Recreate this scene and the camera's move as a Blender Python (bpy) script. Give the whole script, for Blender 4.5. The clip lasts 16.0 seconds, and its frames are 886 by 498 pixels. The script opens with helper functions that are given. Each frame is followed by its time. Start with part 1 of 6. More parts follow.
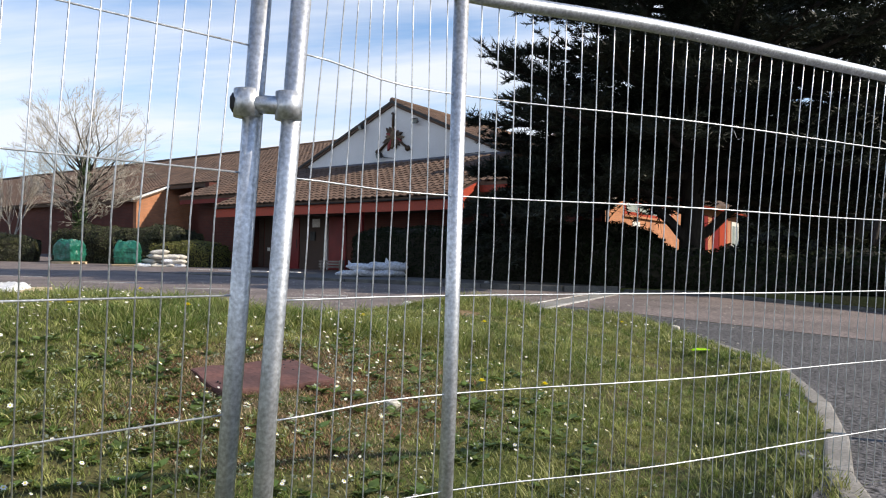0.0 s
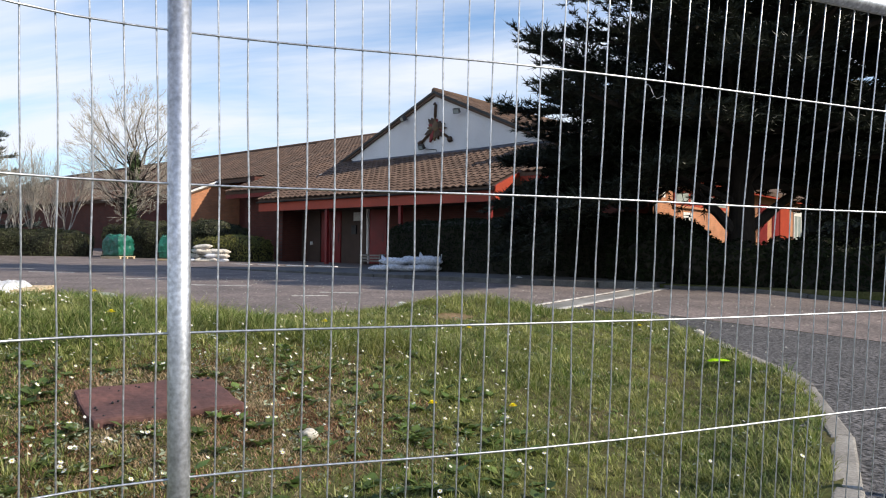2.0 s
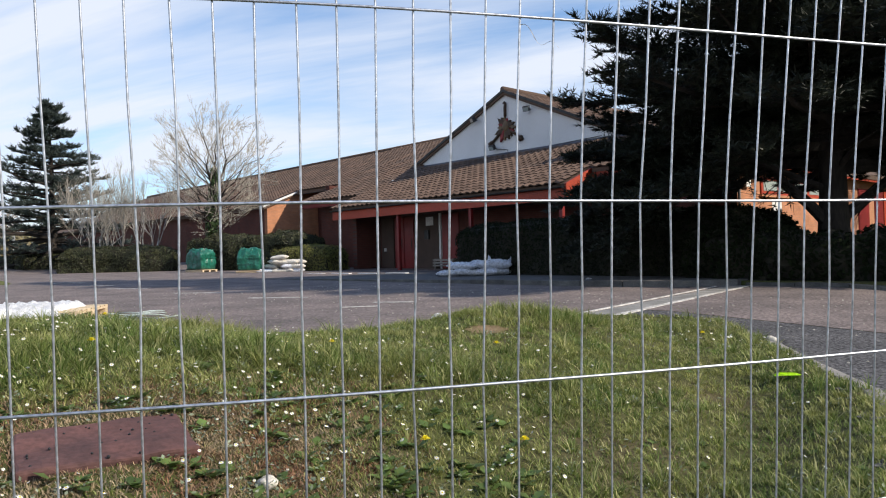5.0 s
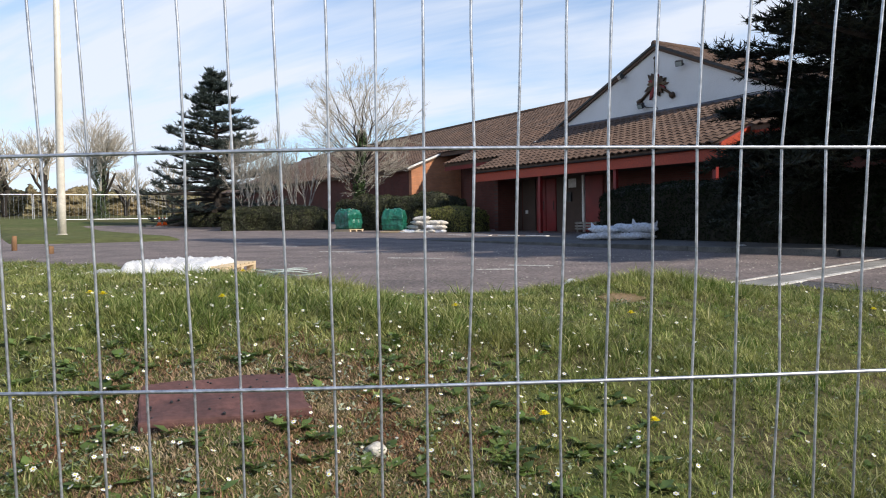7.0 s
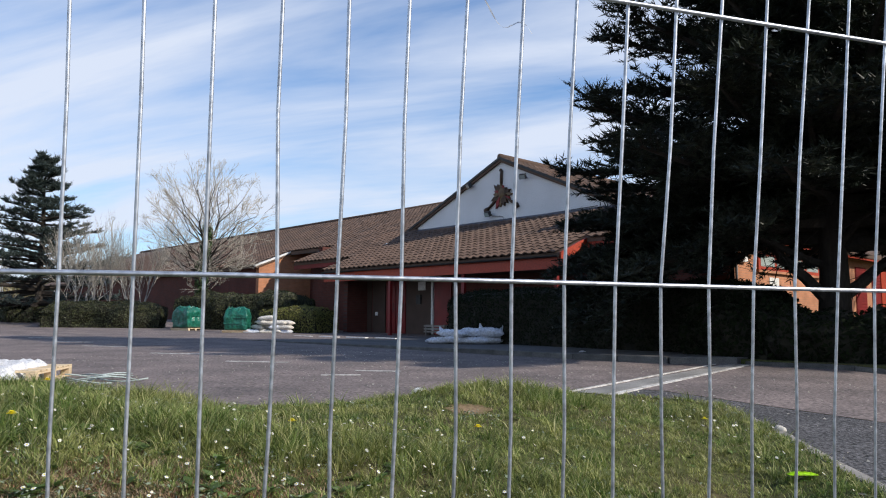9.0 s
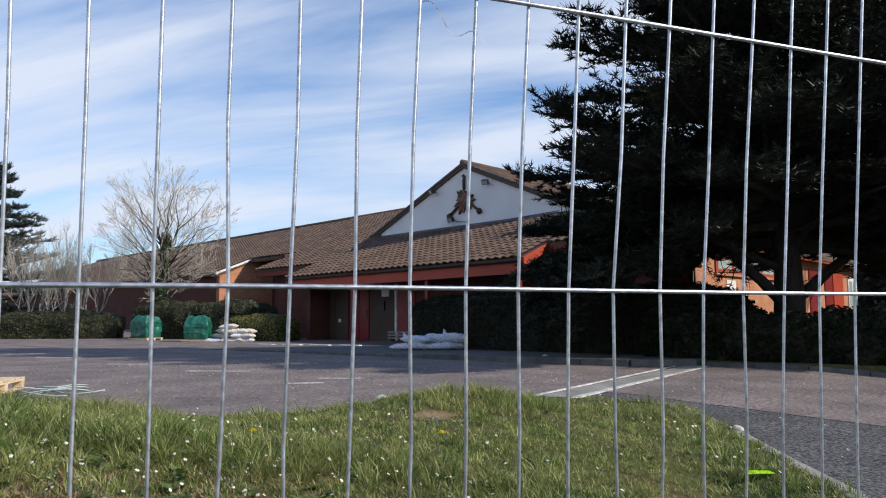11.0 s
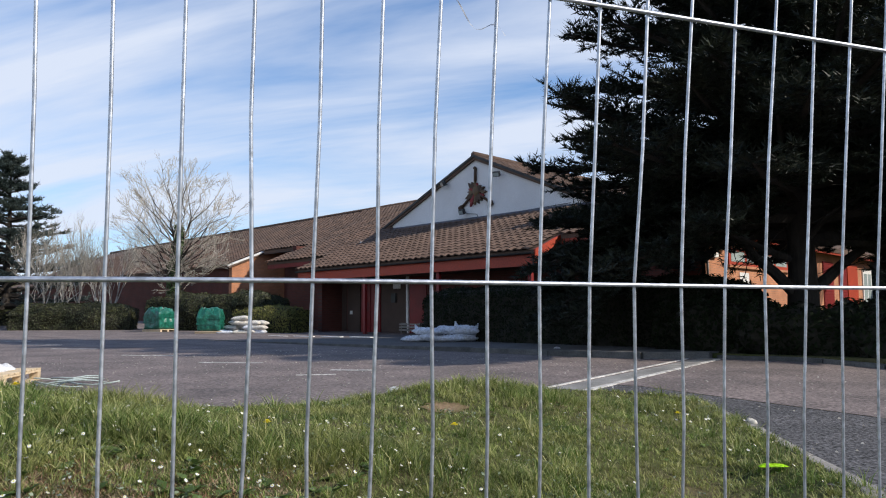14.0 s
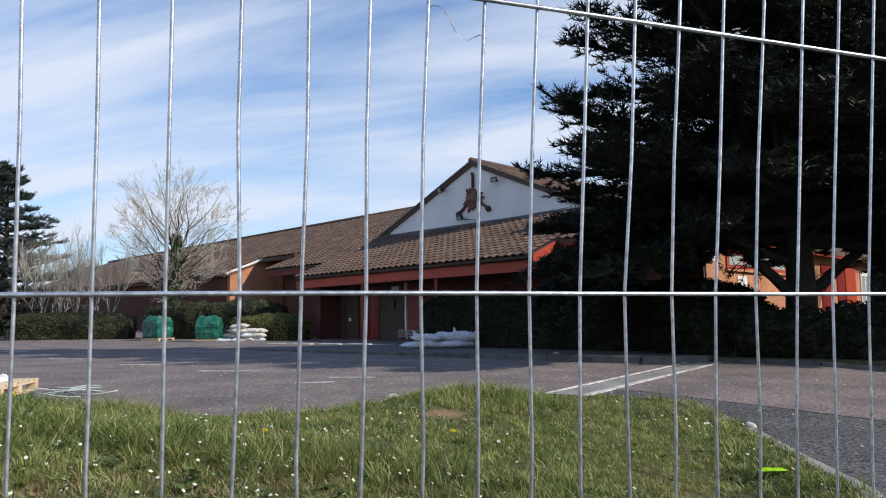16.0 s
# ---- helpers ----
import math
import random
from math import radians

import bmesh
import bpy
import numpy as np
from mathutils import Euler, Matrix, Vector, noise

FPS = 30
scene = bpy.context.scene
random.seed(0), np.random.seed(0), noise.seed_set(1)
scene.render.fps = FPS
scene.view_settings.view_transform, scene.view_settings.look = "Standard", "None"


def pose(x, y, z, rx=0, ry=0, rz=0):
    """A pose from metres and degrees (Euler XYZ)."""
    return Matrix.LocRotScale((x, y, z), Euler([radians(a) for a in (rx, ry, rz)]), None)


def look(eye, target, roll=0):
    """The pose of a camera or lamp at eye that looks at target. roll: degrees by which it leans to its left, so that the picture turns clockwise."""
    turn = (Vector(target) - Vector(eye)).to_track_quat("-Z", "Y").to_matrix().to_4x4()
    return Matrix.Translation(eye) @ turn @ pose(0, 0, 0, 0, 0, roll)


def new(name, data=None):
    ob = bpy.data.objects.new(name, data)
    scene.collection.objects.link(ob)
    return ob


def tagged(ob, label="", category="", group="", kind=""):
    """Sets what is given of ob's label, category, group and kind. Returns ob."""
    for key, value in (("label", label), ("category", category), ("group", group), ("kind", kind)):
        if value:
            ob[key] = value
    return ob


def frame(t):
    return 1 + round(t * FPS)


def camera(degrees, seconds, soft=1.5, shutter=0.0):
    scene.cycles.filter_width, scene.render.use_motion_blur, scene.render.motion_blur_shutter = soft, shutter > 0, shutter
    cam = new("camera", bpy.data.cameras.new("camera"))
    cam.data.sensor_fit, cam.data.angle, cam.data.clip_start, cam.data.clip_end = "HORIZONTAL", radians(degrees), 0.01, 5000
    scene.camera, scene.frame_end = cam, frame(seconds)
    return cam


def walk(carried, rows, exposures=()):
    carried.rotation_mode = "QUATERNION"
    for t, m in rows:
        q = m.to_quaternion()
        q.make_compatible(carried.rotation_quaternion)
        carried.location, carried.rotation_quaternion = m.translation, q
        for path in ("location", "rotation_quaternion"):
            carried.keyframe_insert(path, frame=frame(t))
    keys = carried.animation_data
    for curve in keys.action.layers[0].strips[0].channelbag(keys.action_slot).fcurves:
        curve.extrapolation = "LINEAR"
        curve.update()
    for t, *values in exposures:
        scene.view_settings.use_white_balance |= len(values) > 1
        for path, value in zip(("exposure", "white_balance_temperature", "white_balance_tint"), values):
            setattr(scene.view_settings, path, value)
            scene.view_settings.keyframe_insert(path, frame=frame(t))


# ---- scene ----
EXPOSURES = [(0.0, 0.19, 7150, 10), (1.5, 0.17, 7150, 10), (3.5, 0.08, 7000, 10), (7.5, 0.03, 6900, 10), (8.6, -0.10, 6600, 10), (16.0, -0.10, 6600, 10)]
cam = camera(62.40, 16.0, soft=1.1)
# seconds, eye, point looked at, roll
ROWS = [
    (0, (-0.9215, 0.2922, 0.5369), (-6.7970, 8.3828, 0.6783), 0.827),
    (0.5, (-0.9451, 0.5411, 0.5619), (-7.0524, 8.4590, 0.6516), -1.006),
    (1, (-0.8583, 0.7750, 0.5737), (-7.4979, 8.2523, 0.6545), -1.090),
    (1.5, (-0.7742, 0.9560, 0.5854), (-7.4660, 8.3869, 0.5688), -1.702),
    (2, (-0.8418, 1.1668, 0.5900), (-7.3386, 8.7688, 0.6151), 0.586),
    (2.5, (-0.8800, 1.3611, 0.6018), (-7.3704, 8.9684, 0.5414), -0.140),
    (3, (-0.7940, 1.5141, 0.6138), (-8.0943, 8.3481, 0.6521), -1.158),
    (3.5, (-0.7160, 1.6197, 0.6284), (-8.3593, 8.0657, 0.7983), -1.999),
    (6, (-0.9306, 1.9410, 0.6312), (-8.0978, 8.9147, 0.6365), -1.354),
    (6.5, (-0.9219, 1.9873, 0.6372), (-8.9583, 7.9300, 0.3201), -3.934),
    (7, (-0.9560, 2.0504, 0.6268), (-9.4730, 7.2743, 0.2146), -0.909),
    (7.5, (-1.1146, 2.0682, 0.6394), (-9.1382, 8.0352, 0.5105), -0.769),
    (8, (-1.1513, 2.1024, 0.6478), (-8.6890, 8.6677, 0.9297), 0.685),
    (8.5, (-1.1148, 2.1618, 0.6644), (-8.4818, 8.8712, 1.5079), 0.648),
    (9, (-1.1014, 2.1936, 0.6690), (-8.3560, 9.0110, 1.6138), 0.248),
    (9.5, (-1.0978, 2.1998, 0.6708), (-8.1374, 9.2232, 1.7276), 0.024),
    (12, (-1.0951, 2.1952, 0.6706), (-7.9805, 9.3783, 1.6683), -0.612),
    (12.5, (-1.0992, 2.1888, 0.6720), (-8.1746, 9.1946, 1.5979), -0.220),
    (13, (-1.0975, 2.1897, 0.6710), (-8.0735, 9.2840, 1.6735), -0.449),
    (13.5, (-1.0990, 2.1899, 0.6708), (-8.0772, 9.2854, 1.6497), -0.612),
    (14, (-1.1012, 2.1924, 0.6725), (-8.1161, 9.2600, 1.5883), -0.433),
    (14.5, (-1.1007, 2.1937, 0.6744), (-8.0718, 9.2884, 1.7083), -0.442),
    (15, (-1.0970, 2.1901, 0.6753), (-8.0688, 9.2740, 1.7764), -0.886),
    (15.5, (-1.0941, 2.1904, 0.6775), (-8.0125, 9.3090, 1.8870), -0.698),
    (16, (-1.0957, 2.1979, 0.6766), (-8.0876, 9.2776, 1.6725), -0.969),
]
walk(cam, [(t, look(eye, target, roll)) for t, eye, target, roll in ROWS], EXPOSURES)

# ---- world and sun ----
SUN = Vector((0.899, 0.438, 0.0)).normalized()
ELEV = radians(34)
SUN = Vector((SUN.x * math.cos(ELEV), SUN.y * math.cos(ELEV), math.sin(ELEV)))


def make_world():
    w = bpy.data.worlds.new("sky")
    scene.world = w
    w.use_nodes = True
    nt = w.node_tree
    N, Lk = nt.nodes, nt.links
    N.clear()
    out = N.new("ShaderNodeOutputWorld")
    bg = N.new("ShaderNodeBackground")
    bg.inputs["Strength"].default_value = 0.12
    sky = N.new("ShaderNodeTexSky")
    sky.sky_type = "NISHITA"
    sky.sun_disc = False
    sky.sun_elevation = ELEV
    sky.sun_rotation = math.atan2(SUN.x, SUN.y)
    sky.air_density, sky.dust_density, sky.ozone_density = 1.1, 0.3, 3.0
    tc = N.new("ShaderNodeTexCoord")
    # flatten the dome to a cloud layer: xy / (z + 0.12)
    sep = N.new("ShaderNodeSeparateXYZ")
    Lk.new(tc.outputs["Generated"], sep.inputs[0])
    zz = N.new("ShaderNodeMath"); zz.operation = "ADD"; zz.inputs[1].default_value = 0.14
    zm = N.new("ShaderNodeMath"); zm.operation = "MAXIMUM"; zm.inputs[1].default_value = 0.02
    Lk.new(sep.outputs["Z"], zz.inputs[0]); Lk.new(zz.outputs[0], zm.inputs[0])
    div = N.new("ShaderNodeVectorMath"); div.operation = "DIVIDE"
    com = N.new("ShaderNodeCombineXYZ")
    for i in range(3):
        Lk.new(zm.outputs[0], com.inputs[i])
    Lk.new(tc.outputs["Generated"], div.inputs[0]); Lk.new(com.outputs[0], div.inputs[1])
    # streaks of cirrus drawn out along one wind direction
    turn = N.new("ShaderNodeMapping")
    turn.inputs["Rotation"].default_value = (0, 0, radians(-27))
    Lk.new(div.outputs[0], turn.inputs[0])
    mp = N.new("ShaderNodeMapping")
    mp.inputs["Location"].default_value = (0.9, 0.35, 0.0)
    mp.inputs["Scale"].default_value = (0.36, 1.25, 0.0)
    Lk.new(turn.outputs[0], mp.inputs[0])
    n1 = N.new("ShaderNodeTexNoise")
    n1.inputs["Scale"].default_value = 1.25
    n1.inputs["Detail"].default_value = 9
    n1.inputs["Roughness"].default_value = 0.55
    n1.inputs["Distortion"].default_value = 0.35
    Lk.new(mp.outputs[0], n1.inputs["Vector"])
    r1 = N.new("ShaderNodeMapRange")
    r1.inputs[1].default_value, r1.inputs[2].default_value = 0.34, 0.60
    Lk.new(n1.outputs["Fac"], r1.inputs[0])
    # more haze towards the horizon
    hz = N.new("ShaderNodeMapRange")
    hz.inputs[1].default_value, hz.inputs[2].default_value = 0.0, 0.35
    hz.inputs[3].default_value, hz.inputs[4].default_value = 0.45, 0.0
    Lk.new(sep.outputs["Z"], hz.inputs[0])
    add = N.new("ShaderNodeMath"); add.operation = "ADD"; add.use_clamp = True
    Lk.new(r1.outputs[0], add.inputs[0]); Lk.new(hz.outputs[0], add.inputs[1])
    # the cloud thins out towards a clear zenith
    zen = N.new("ShaderNodeMapRange")
    zen.interpolation_type = "SMOOTHSTEP"
    zen.inputs[1].default_value, zen.inputs[2].default_value = 0.42, 0.78
    zen.inputs[3].default_value, zen.inputs[4].default_value = 0.92, 0.08
    Lk.new(sep.outputs["Z"], zen.inputs[0])
    amt = N.new("ShaderNodeMath"); amt.operation = "MULTIPLY"
    Lk.new(add.outputs[0], amt.inputs[0]); Lk.new(zen.outputs[0], amt.inputs[1])
    mix = N.new("ShaderNodeMix"); mix.data_type = "RGBA"
    mix.inputs["B"].default_value = (6.7, 7.4, 8.8, 1)
    tint = N.new("ShaderNodeVectorMath"); tint.operation = "MULTIPLY"
    tint.inputs[1].default_value = (0.95, 1.25, 1.55)
    Lk.new(sky.outputs[0], tint.inputs[0])
    Lk.new(tint.outputs[0], mix.inputs["A"]); Lk.new(amt.outputs[0], mix.inputs["Factor"])
    Lk.new(mix.outputs["Result"], bg.inputs["Color"])
    Lk.new(bg.outputs[0], out.inputs["Surface"])


make_world()
sun_data = bpy.data.lights.new("sun", "SUN")
sun_data.energy, sun_data.angle, sun_data.color = 5.0, radians(0.55), (1.0, 0.93, 0.83)
sun = new("sun", sun_data)
sun.matrix_world = look(SUN * 50, (0, 0, 0))

# ---- materials ----


def rgba(c):
    return (c[0], c[1], c[2], 1)


def mat(name, a, b=None, scale=6.0, rough=0.8, metal=0.0, bump=0.0, fine=60.0, vary=0.0, c=None, trans=0.0, spec=0.5, per="none", stretch=None, grain=0.28):
    """A surface of colours a and b in patches, finer grain, and a shift from piece to piece."""
    m = bpy.data.materials.new(name)
    m.use_nodes = True
    nt = m.node_tree
    N, Lk = nt.nodes, nt.links
    p = N["Principled BSDF"]
    p.inputs["Roughness"].default_value = rough
    p.inputs["Metallic"].default_value = metal
    p.inputs["Specular IOR Level"].default_value = spec
    b = b or tuple(v * 0.8 for v in a)
    tc = N.new("ShaderNodeTexCoord")
    vec = tc.outputs["Object"]
    if stretch:
        mp = N.new("ShaderNodeMapping")
        mp.inputs["Scale"].default_value = stretch
        Lk.new(vec, mp.inputs[0])
        vec = mp.outputs[0]
    n1 = N.new("ShaderNodeTexNoise")
    n1.inputs["Scale"].default_value, n1.inputs["Detail"].default_value = scale, 5
    n2 = N.new("ShaderNodeTexNoise")
    n2.inputs["Scale"].default_value, n2.inputs["Detail"].default_value = fine, 3
    Lk.new(vec, n1.inputs["Vector"]); Lk.new(vec, n2.inputs["Vector"])
    rr = N.new("ShaderNodeMapRange")
    rr.inputs[1].default_value, rr.inputs[2].default_value = 0.34, 0.66
    Lk.new(n1.outputs["Fac"], rr.inputs[0])
    mix = N.new("ShaderNodeMix"); mix.data_type = "RGBA"
    mix.inputs["A"].default_value, mix.inputs["B"].default_value = rgba(a), rgba(b)
    Lk.new(rr.outputs[0], mix.inputs["Factor"])
    col = mix.outputs["Result"]
    r2 = N.new("ShaderNodeMapRange")
    r2.inputs[1].default_value, r2.inputs[2].default_value = 0.3, 0.7
    r2.inputs[3].default_value, r2.inputs[4].default_value = 1 - grain, 1 + grain
    Lk.new(n2.outputs["Fac"], r2.inputs[0])
    hsv = N.new("ShaderNodeHueSaturation")
    Lk.new(col, hsv.inputs["Color"])
    val = r2.outputs[0]
    if vary:
        if per == "island":
            src = N.new("ShaderNodeNewGeometry").outputs["Random Per Island"]
        else:
            src = N.new("ShaderNodeObjectInfo").outputs["Random"]
        r3 = N.new("ShaderNodeMapRange")
        r3.inputs[3].default_value, r3.inputs[4].default_value = 1 - vary, 1 + vary
        Lk.new(src, r3.inputs[0])
        mu = N.new("ShaderNodeMath"); mu.operation = "MULTIPLY"
        Lk.new(val, mu.inputs[0]); Lk.new(r3.outputs[0], mu.inputs[1])
        val = mu.outputs[0]
        if c:
            mc = N.new("ShaderNodeMix"); mc.data_type = "RGBA"
            mc.inputs["B"].default_value = rgba(c)
            pw = N.new("ShaderNodeMath"); pw.operation = "POWER"; pw.inputs[1].default_value = 3.0
            Lk.new(src, pw.inputs[0]); Lk.new(pw.outputs[0], mc.inputs["Factor"])
            Lk.new(col, mc.inputs["A"])
            Lk.new(mc.outputs["Result"], hsv.inputs["Color"])
    Lk.new(val, hsv.inputs["Value"])
    Lk.new(hsv.outputs[0], p.inputs["Base Color"])
    if bump:
        bp = N.new("ShaderNodeBump")
        bp.inputs["Strength"].default_value, bp.inputs["Distance"].default_value = 0.6, bump
        Lk.new(n2.outputs["Fac"], bp.inputs["Height"])
        Lk.new(bp.outputs[0], p.inputs["Normal"])
    if trans:
        tr = N.new("ShaderNodeBsdfTranslucent")
        Lk.new(hsv.outputs[0], tr.inputs["Color"])
        ms = N.new("ShaderNodeMixShader"); ms.inputs[0].default_value = trans
        o = N["Material Output"]
        Lk.new(p.outputs[0], ms.inputs[1]); Lk.new(tr.outputs[0], ms.inputs[2]); Lk.new(ms.outputs[0], o.inputs["Surface"])
    return m


def brick_mat(name, c1, c2, mortar, axis):
    """Stretcher-bond brickwork 225 x 75 mm on a wall that runs along the given axis."""
    m = bpy.data.materials.new(name)
    m.use_nodes = True
    nt = m.node_tree
    N, Lk = nt.nodes, nt.links
    p = N["Principled BSDF"]
    p.inputs["Roughness"].default_value = 0.88
    tc = N.new("ShaderNodeTexCoord")
    sep = N.new("ShaderNodeSeparateXYZ"); com = N.new("ShaderNodeCombineXYZ")
    Lk.new(tc.outputs["Object"], sep.inputs[0])
    Lk.new(sep.outputs[axis], com.inputs[0]); Lk.new(sep.outputs["Z"], com.inputs[1])
    bt = N.new("ShaderNodeTexBrick")
    bt.inputs["Scale"].default_value = 1.0
    bt.inputs["Brick Width"].default_value, bt.inputs["Row Height"].default_value = 0.225, 0.075
    bt.inputs["Mortar Size"].default_value = 0.006
    bt.inputs["Color1"].default_value, bt.inputs["Color2"].default_value = rgba(c1), rgba(c2)
    bt.inputs["Mortar"].default_value = rgba(mortar)
    Lk.new(com.outputs[0], bt.inputs["Vector"])
    n = N.new("ShaderNodeTexNoise"); n.inputs["Scale"].default_value, n.inputs["Detail"].default_value = 1.3, 6
    Lk.new(tc.outputs["Object"], n.inputs["Vector"])
    r = N.new("ShaderNodeMapRange")
    r.inputs[1].default_value, r.inputs[2].default_value, r.inputs[3].default_value, r.inputs[4].default_value = 0.3, 0.7, 0.78, 1.15
    Lk.new(n.outputs["Fac"], r.inputs[0])
    h = N.new("ShaderNodeHueSaturation")
    Lk.new(bt.outputs["Color"], h.inputs["Color"]); Lk.new(r.outputs[0], h.inputs["Value"])
    Lk.new(h.outputs[0], p.inputs["Base Color"])
    bp = N.new("ShaderNodeBump"); bp.invert = True
    bp.inputs["Strength"].default_value, bp.inputs["Distance"].default_value = 0.7, 0.006
    Lk.new(bt.outputs["Fac"], bp.inputs["Height"]); Lk.new(bp.outputs[0], p.inputs["Normal"])
    return m


ASPHALT = mat("worn_asphalt", (0.20, 0.16, 0.148), (0.115, 0.094, 0.088), scale=1.1, rough=0.93, bump=0.012, fine=30, grain=0.65)
ROAD = mat("dark_asphalt", (0.088, 0.084, 0.086), (0.056, 0.055, 0.057), scale=1.5, rough=0.9, bump=0.03, fine=42, grain=1.35)
PAVING = mat("grey_paving", (0.10, 0.095, 0.092), (0.07, 0.066, 0.064), scale=1.2, rough=0.9, bump=0.004)
KERB = mat("concrete_kerb", (0.30, 0.28, 0.25), (0.19, 0.175, 0.155), scale=4, rough=0.9, bump=0.004, vary=0.15)
DARKKERB = mat("dark_kerb", (0.13, 0.125, 0.115), (0.08, 0.078, 0.072), scale=4, rough=0.9, bump=0.004, vary=0.2)
SOIL = mat("grassy_soil", (0.07, 0.085, 0.025), (0.10, 0.085, 0.045), scale=1.4, rough=1.0, bump=0.02, fine=30, spec=0.1)
EARTH = mat("bare_earth", (0.24, 0.165, 0.10), (0.15, 0.12, 0.06), scale=5, rough=1.0, bump=0.015, fine=45, spec=0.1)
FIELD = mat("far_grass", (0.075, 0.10, 0.03), (0.12, 0.12, 0.05), scale=0.15, rough=1.0, fine=3, spec=0.1)
BLADE = mat("grass_blades", (0.105, 0.19, 0.030), (0.285, 0.305, 0.085), scale=2.6, rough=0.65, fine=5, vary=0.35, c=(0.40, 0.37, 0.18), per="island", trans=0.35, spec=0.3)
STRAW = mat("dead_straw", (0.50, 0.43, 0.28), (0.36, 0.29, 0.17), scale=3, rough=0.8, fine=12, vary=0.3, per="island", trans=0.25)
GREYLEAF = mat("grey_green_leaves", (0.20, 0.25, 0.14), (0.30, 0.34, 0.24), scale=4, rough=0.7, fine=12, vary=0.3, per="island", trans=0.25)
LEAF = mat("broad_leaves", (0.09, 0.15, 0.035), (0.13, 0.19, 0.05), scale=3, rough=0.55, fine=12, vary=0.3, per="island", trans=0.3)
DRY = mat("dry_moss", (0.25, 0.12, 0.065), (0.36, 0.29, 0.18), scale=4, rough=0.9, fine=12, vary=0.35, per="island", trans=0.2)
PETAL = mat("white_petals", (0.85, 0.85, 0.84), (0.78, 0.78, 0.80), rough=0.7, trans=0.3)
YELLOW = mat("yellow_petals", (0.9, 0.78, 0.03), (0.85, 0.66, 0.02), rough=0.7, trans=0.2)
HIVIS = mat("hi_vis_plastic", (0.62, 0.95, 0.02), (0.55, 0.85, 0.02), rough=0.5, trans=0.3)
COVER = mat("red_brown_slab", (0.13, 0.058, 0.05), (0.075, 0.036, 0.033), scale=5, rough=0.85, bump=0.004, fine=40)
STONE = mat("pale_stone", (0.62, 0.58, 0.50), (0.45, 0.42, 0.36), scale=9, rough=0.9, bump=0.006)
GALV = mat("galvanised_steel", (0.62, 0.64, 0.67), (0.47, 0.49, 0.52), scale=14, rough=0.42, metal=0.85, bump=0.0008, fine=120)
SHRED = mat("clear_plastic_shred", (0.75, 0.76, 0.8), (0.6, 0.62, 0.66), rough=0.3, trans=0.6)
BLACK = mat("black_rubber", (0.02, 0.02, 0.022), rough=0.6)
TILE = mat("brown_concrete_tile", (0.150, 0.096, 0.070), (0.108, 0.076, 0.060), scale=0.8, rough=0.92, fine=25, vary=0.22, bump=0.004, spec=0.25)
TILE_S = mat("brown_concrete_tiles", (0.150, 0.096, 0.070), (0.108, 0.076, 0.060), scale=0.8, rough=0.92, fine=25, vary=0.22, per="island", bump=0.004, spec=0.25)
RENDER_W = mat("white_render", (0.80, 0.80, 0.80), (0.72, 0.72, 0.72), scale=0.9, rough=0.9, bump=0.002, fine=80)
FASCIA = mat("orange_red_paint", (0.40, 0.046, 0.016), (0.34, 0.038, 0.014), scale=1.5, rough=0.55, fine=20)
REDDOOR = mat("red_paint", (0.22, 0.014, 0.014), (0.17, 0.012, 0.012), scale=2, rough=0.5)
LEAD = mat("lead_flashing", (0.075, 0.08, 0.10), (0.12, 0.125, 0.145), scale=3, rough=0.6, metal=0.3)
WHITE = mat("white_paint", (0.78, 0.77, 0.74), (0.66, 0.65, 0.62), scale=5, rough=0.6)
DARKMETAL = mat("dark_metal", (0.03, 0.03, 0.032), (0.05, 0.05, 0.05), rough=0.5, metal=0.3)
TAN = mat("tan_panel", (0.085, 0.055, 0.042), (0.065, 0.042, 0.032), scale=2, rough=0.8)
# One brick; walls out of the sun get their shade put into its colour.
BRICK_SHADED_X = brick_mat("shade_tinted_red_brick_along_x", (0.13, 0.034, 0.023), (0.10, 0.027, 0.018), (0.085, 0.045, 0.035), "X")
BRICK_SHADED_Y = brick_mat("shade_tinted_red_brick_along_y", (0.12, 0.032, 0.022), (0.095, 0.026, 0.018), (0.08, 0.043, 0.034), "Y")
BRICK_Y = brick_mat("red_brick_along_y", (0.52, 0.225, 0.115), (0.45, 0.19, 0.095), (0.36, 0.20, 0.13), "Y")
BARK = mat("dark_bark", (0.04, 0.032, 0.026), (0.022, 0.018, 0.015), scale=5, rough=0.95, bump=0.02, fine=25, stretch=(1, 1, 0.25))
PALEBARK = mat("pale_bark", (0.42, 0.39, 0.35), (0.27, 0.25, 0.22), scale=4, rough=0.9, fine=25)
TWIG = mat("grey_twigs", (0.46, 0.42, 0.36), (0.33, 0.30, 0.25), scale=2, rough=0.9)
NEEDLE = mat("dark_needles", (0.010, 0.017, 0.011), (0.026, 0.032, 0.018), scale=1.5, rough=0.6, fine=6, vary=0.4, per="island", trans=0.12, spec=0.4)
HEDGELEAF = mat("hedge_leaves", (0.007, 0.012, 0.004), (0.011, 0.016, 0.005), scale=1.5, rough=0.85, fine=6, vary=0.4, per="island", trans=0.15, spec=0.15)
HEDGEGOLD = mat("golden_hedge_leaves", (0.17, 0.16, 0.035), (0.12, 0.13, 0.03), scale=1.5, rough=0.6, fine=6, vary=0.4, per="island", trans=0.2)
SCRUB = mat("brown_scrub", (0.20, 0.155, 0.085), (0.15, 0.14, 0.075), scale=0.3, rough=0.9, fine=2, vary=0.4, per="island")
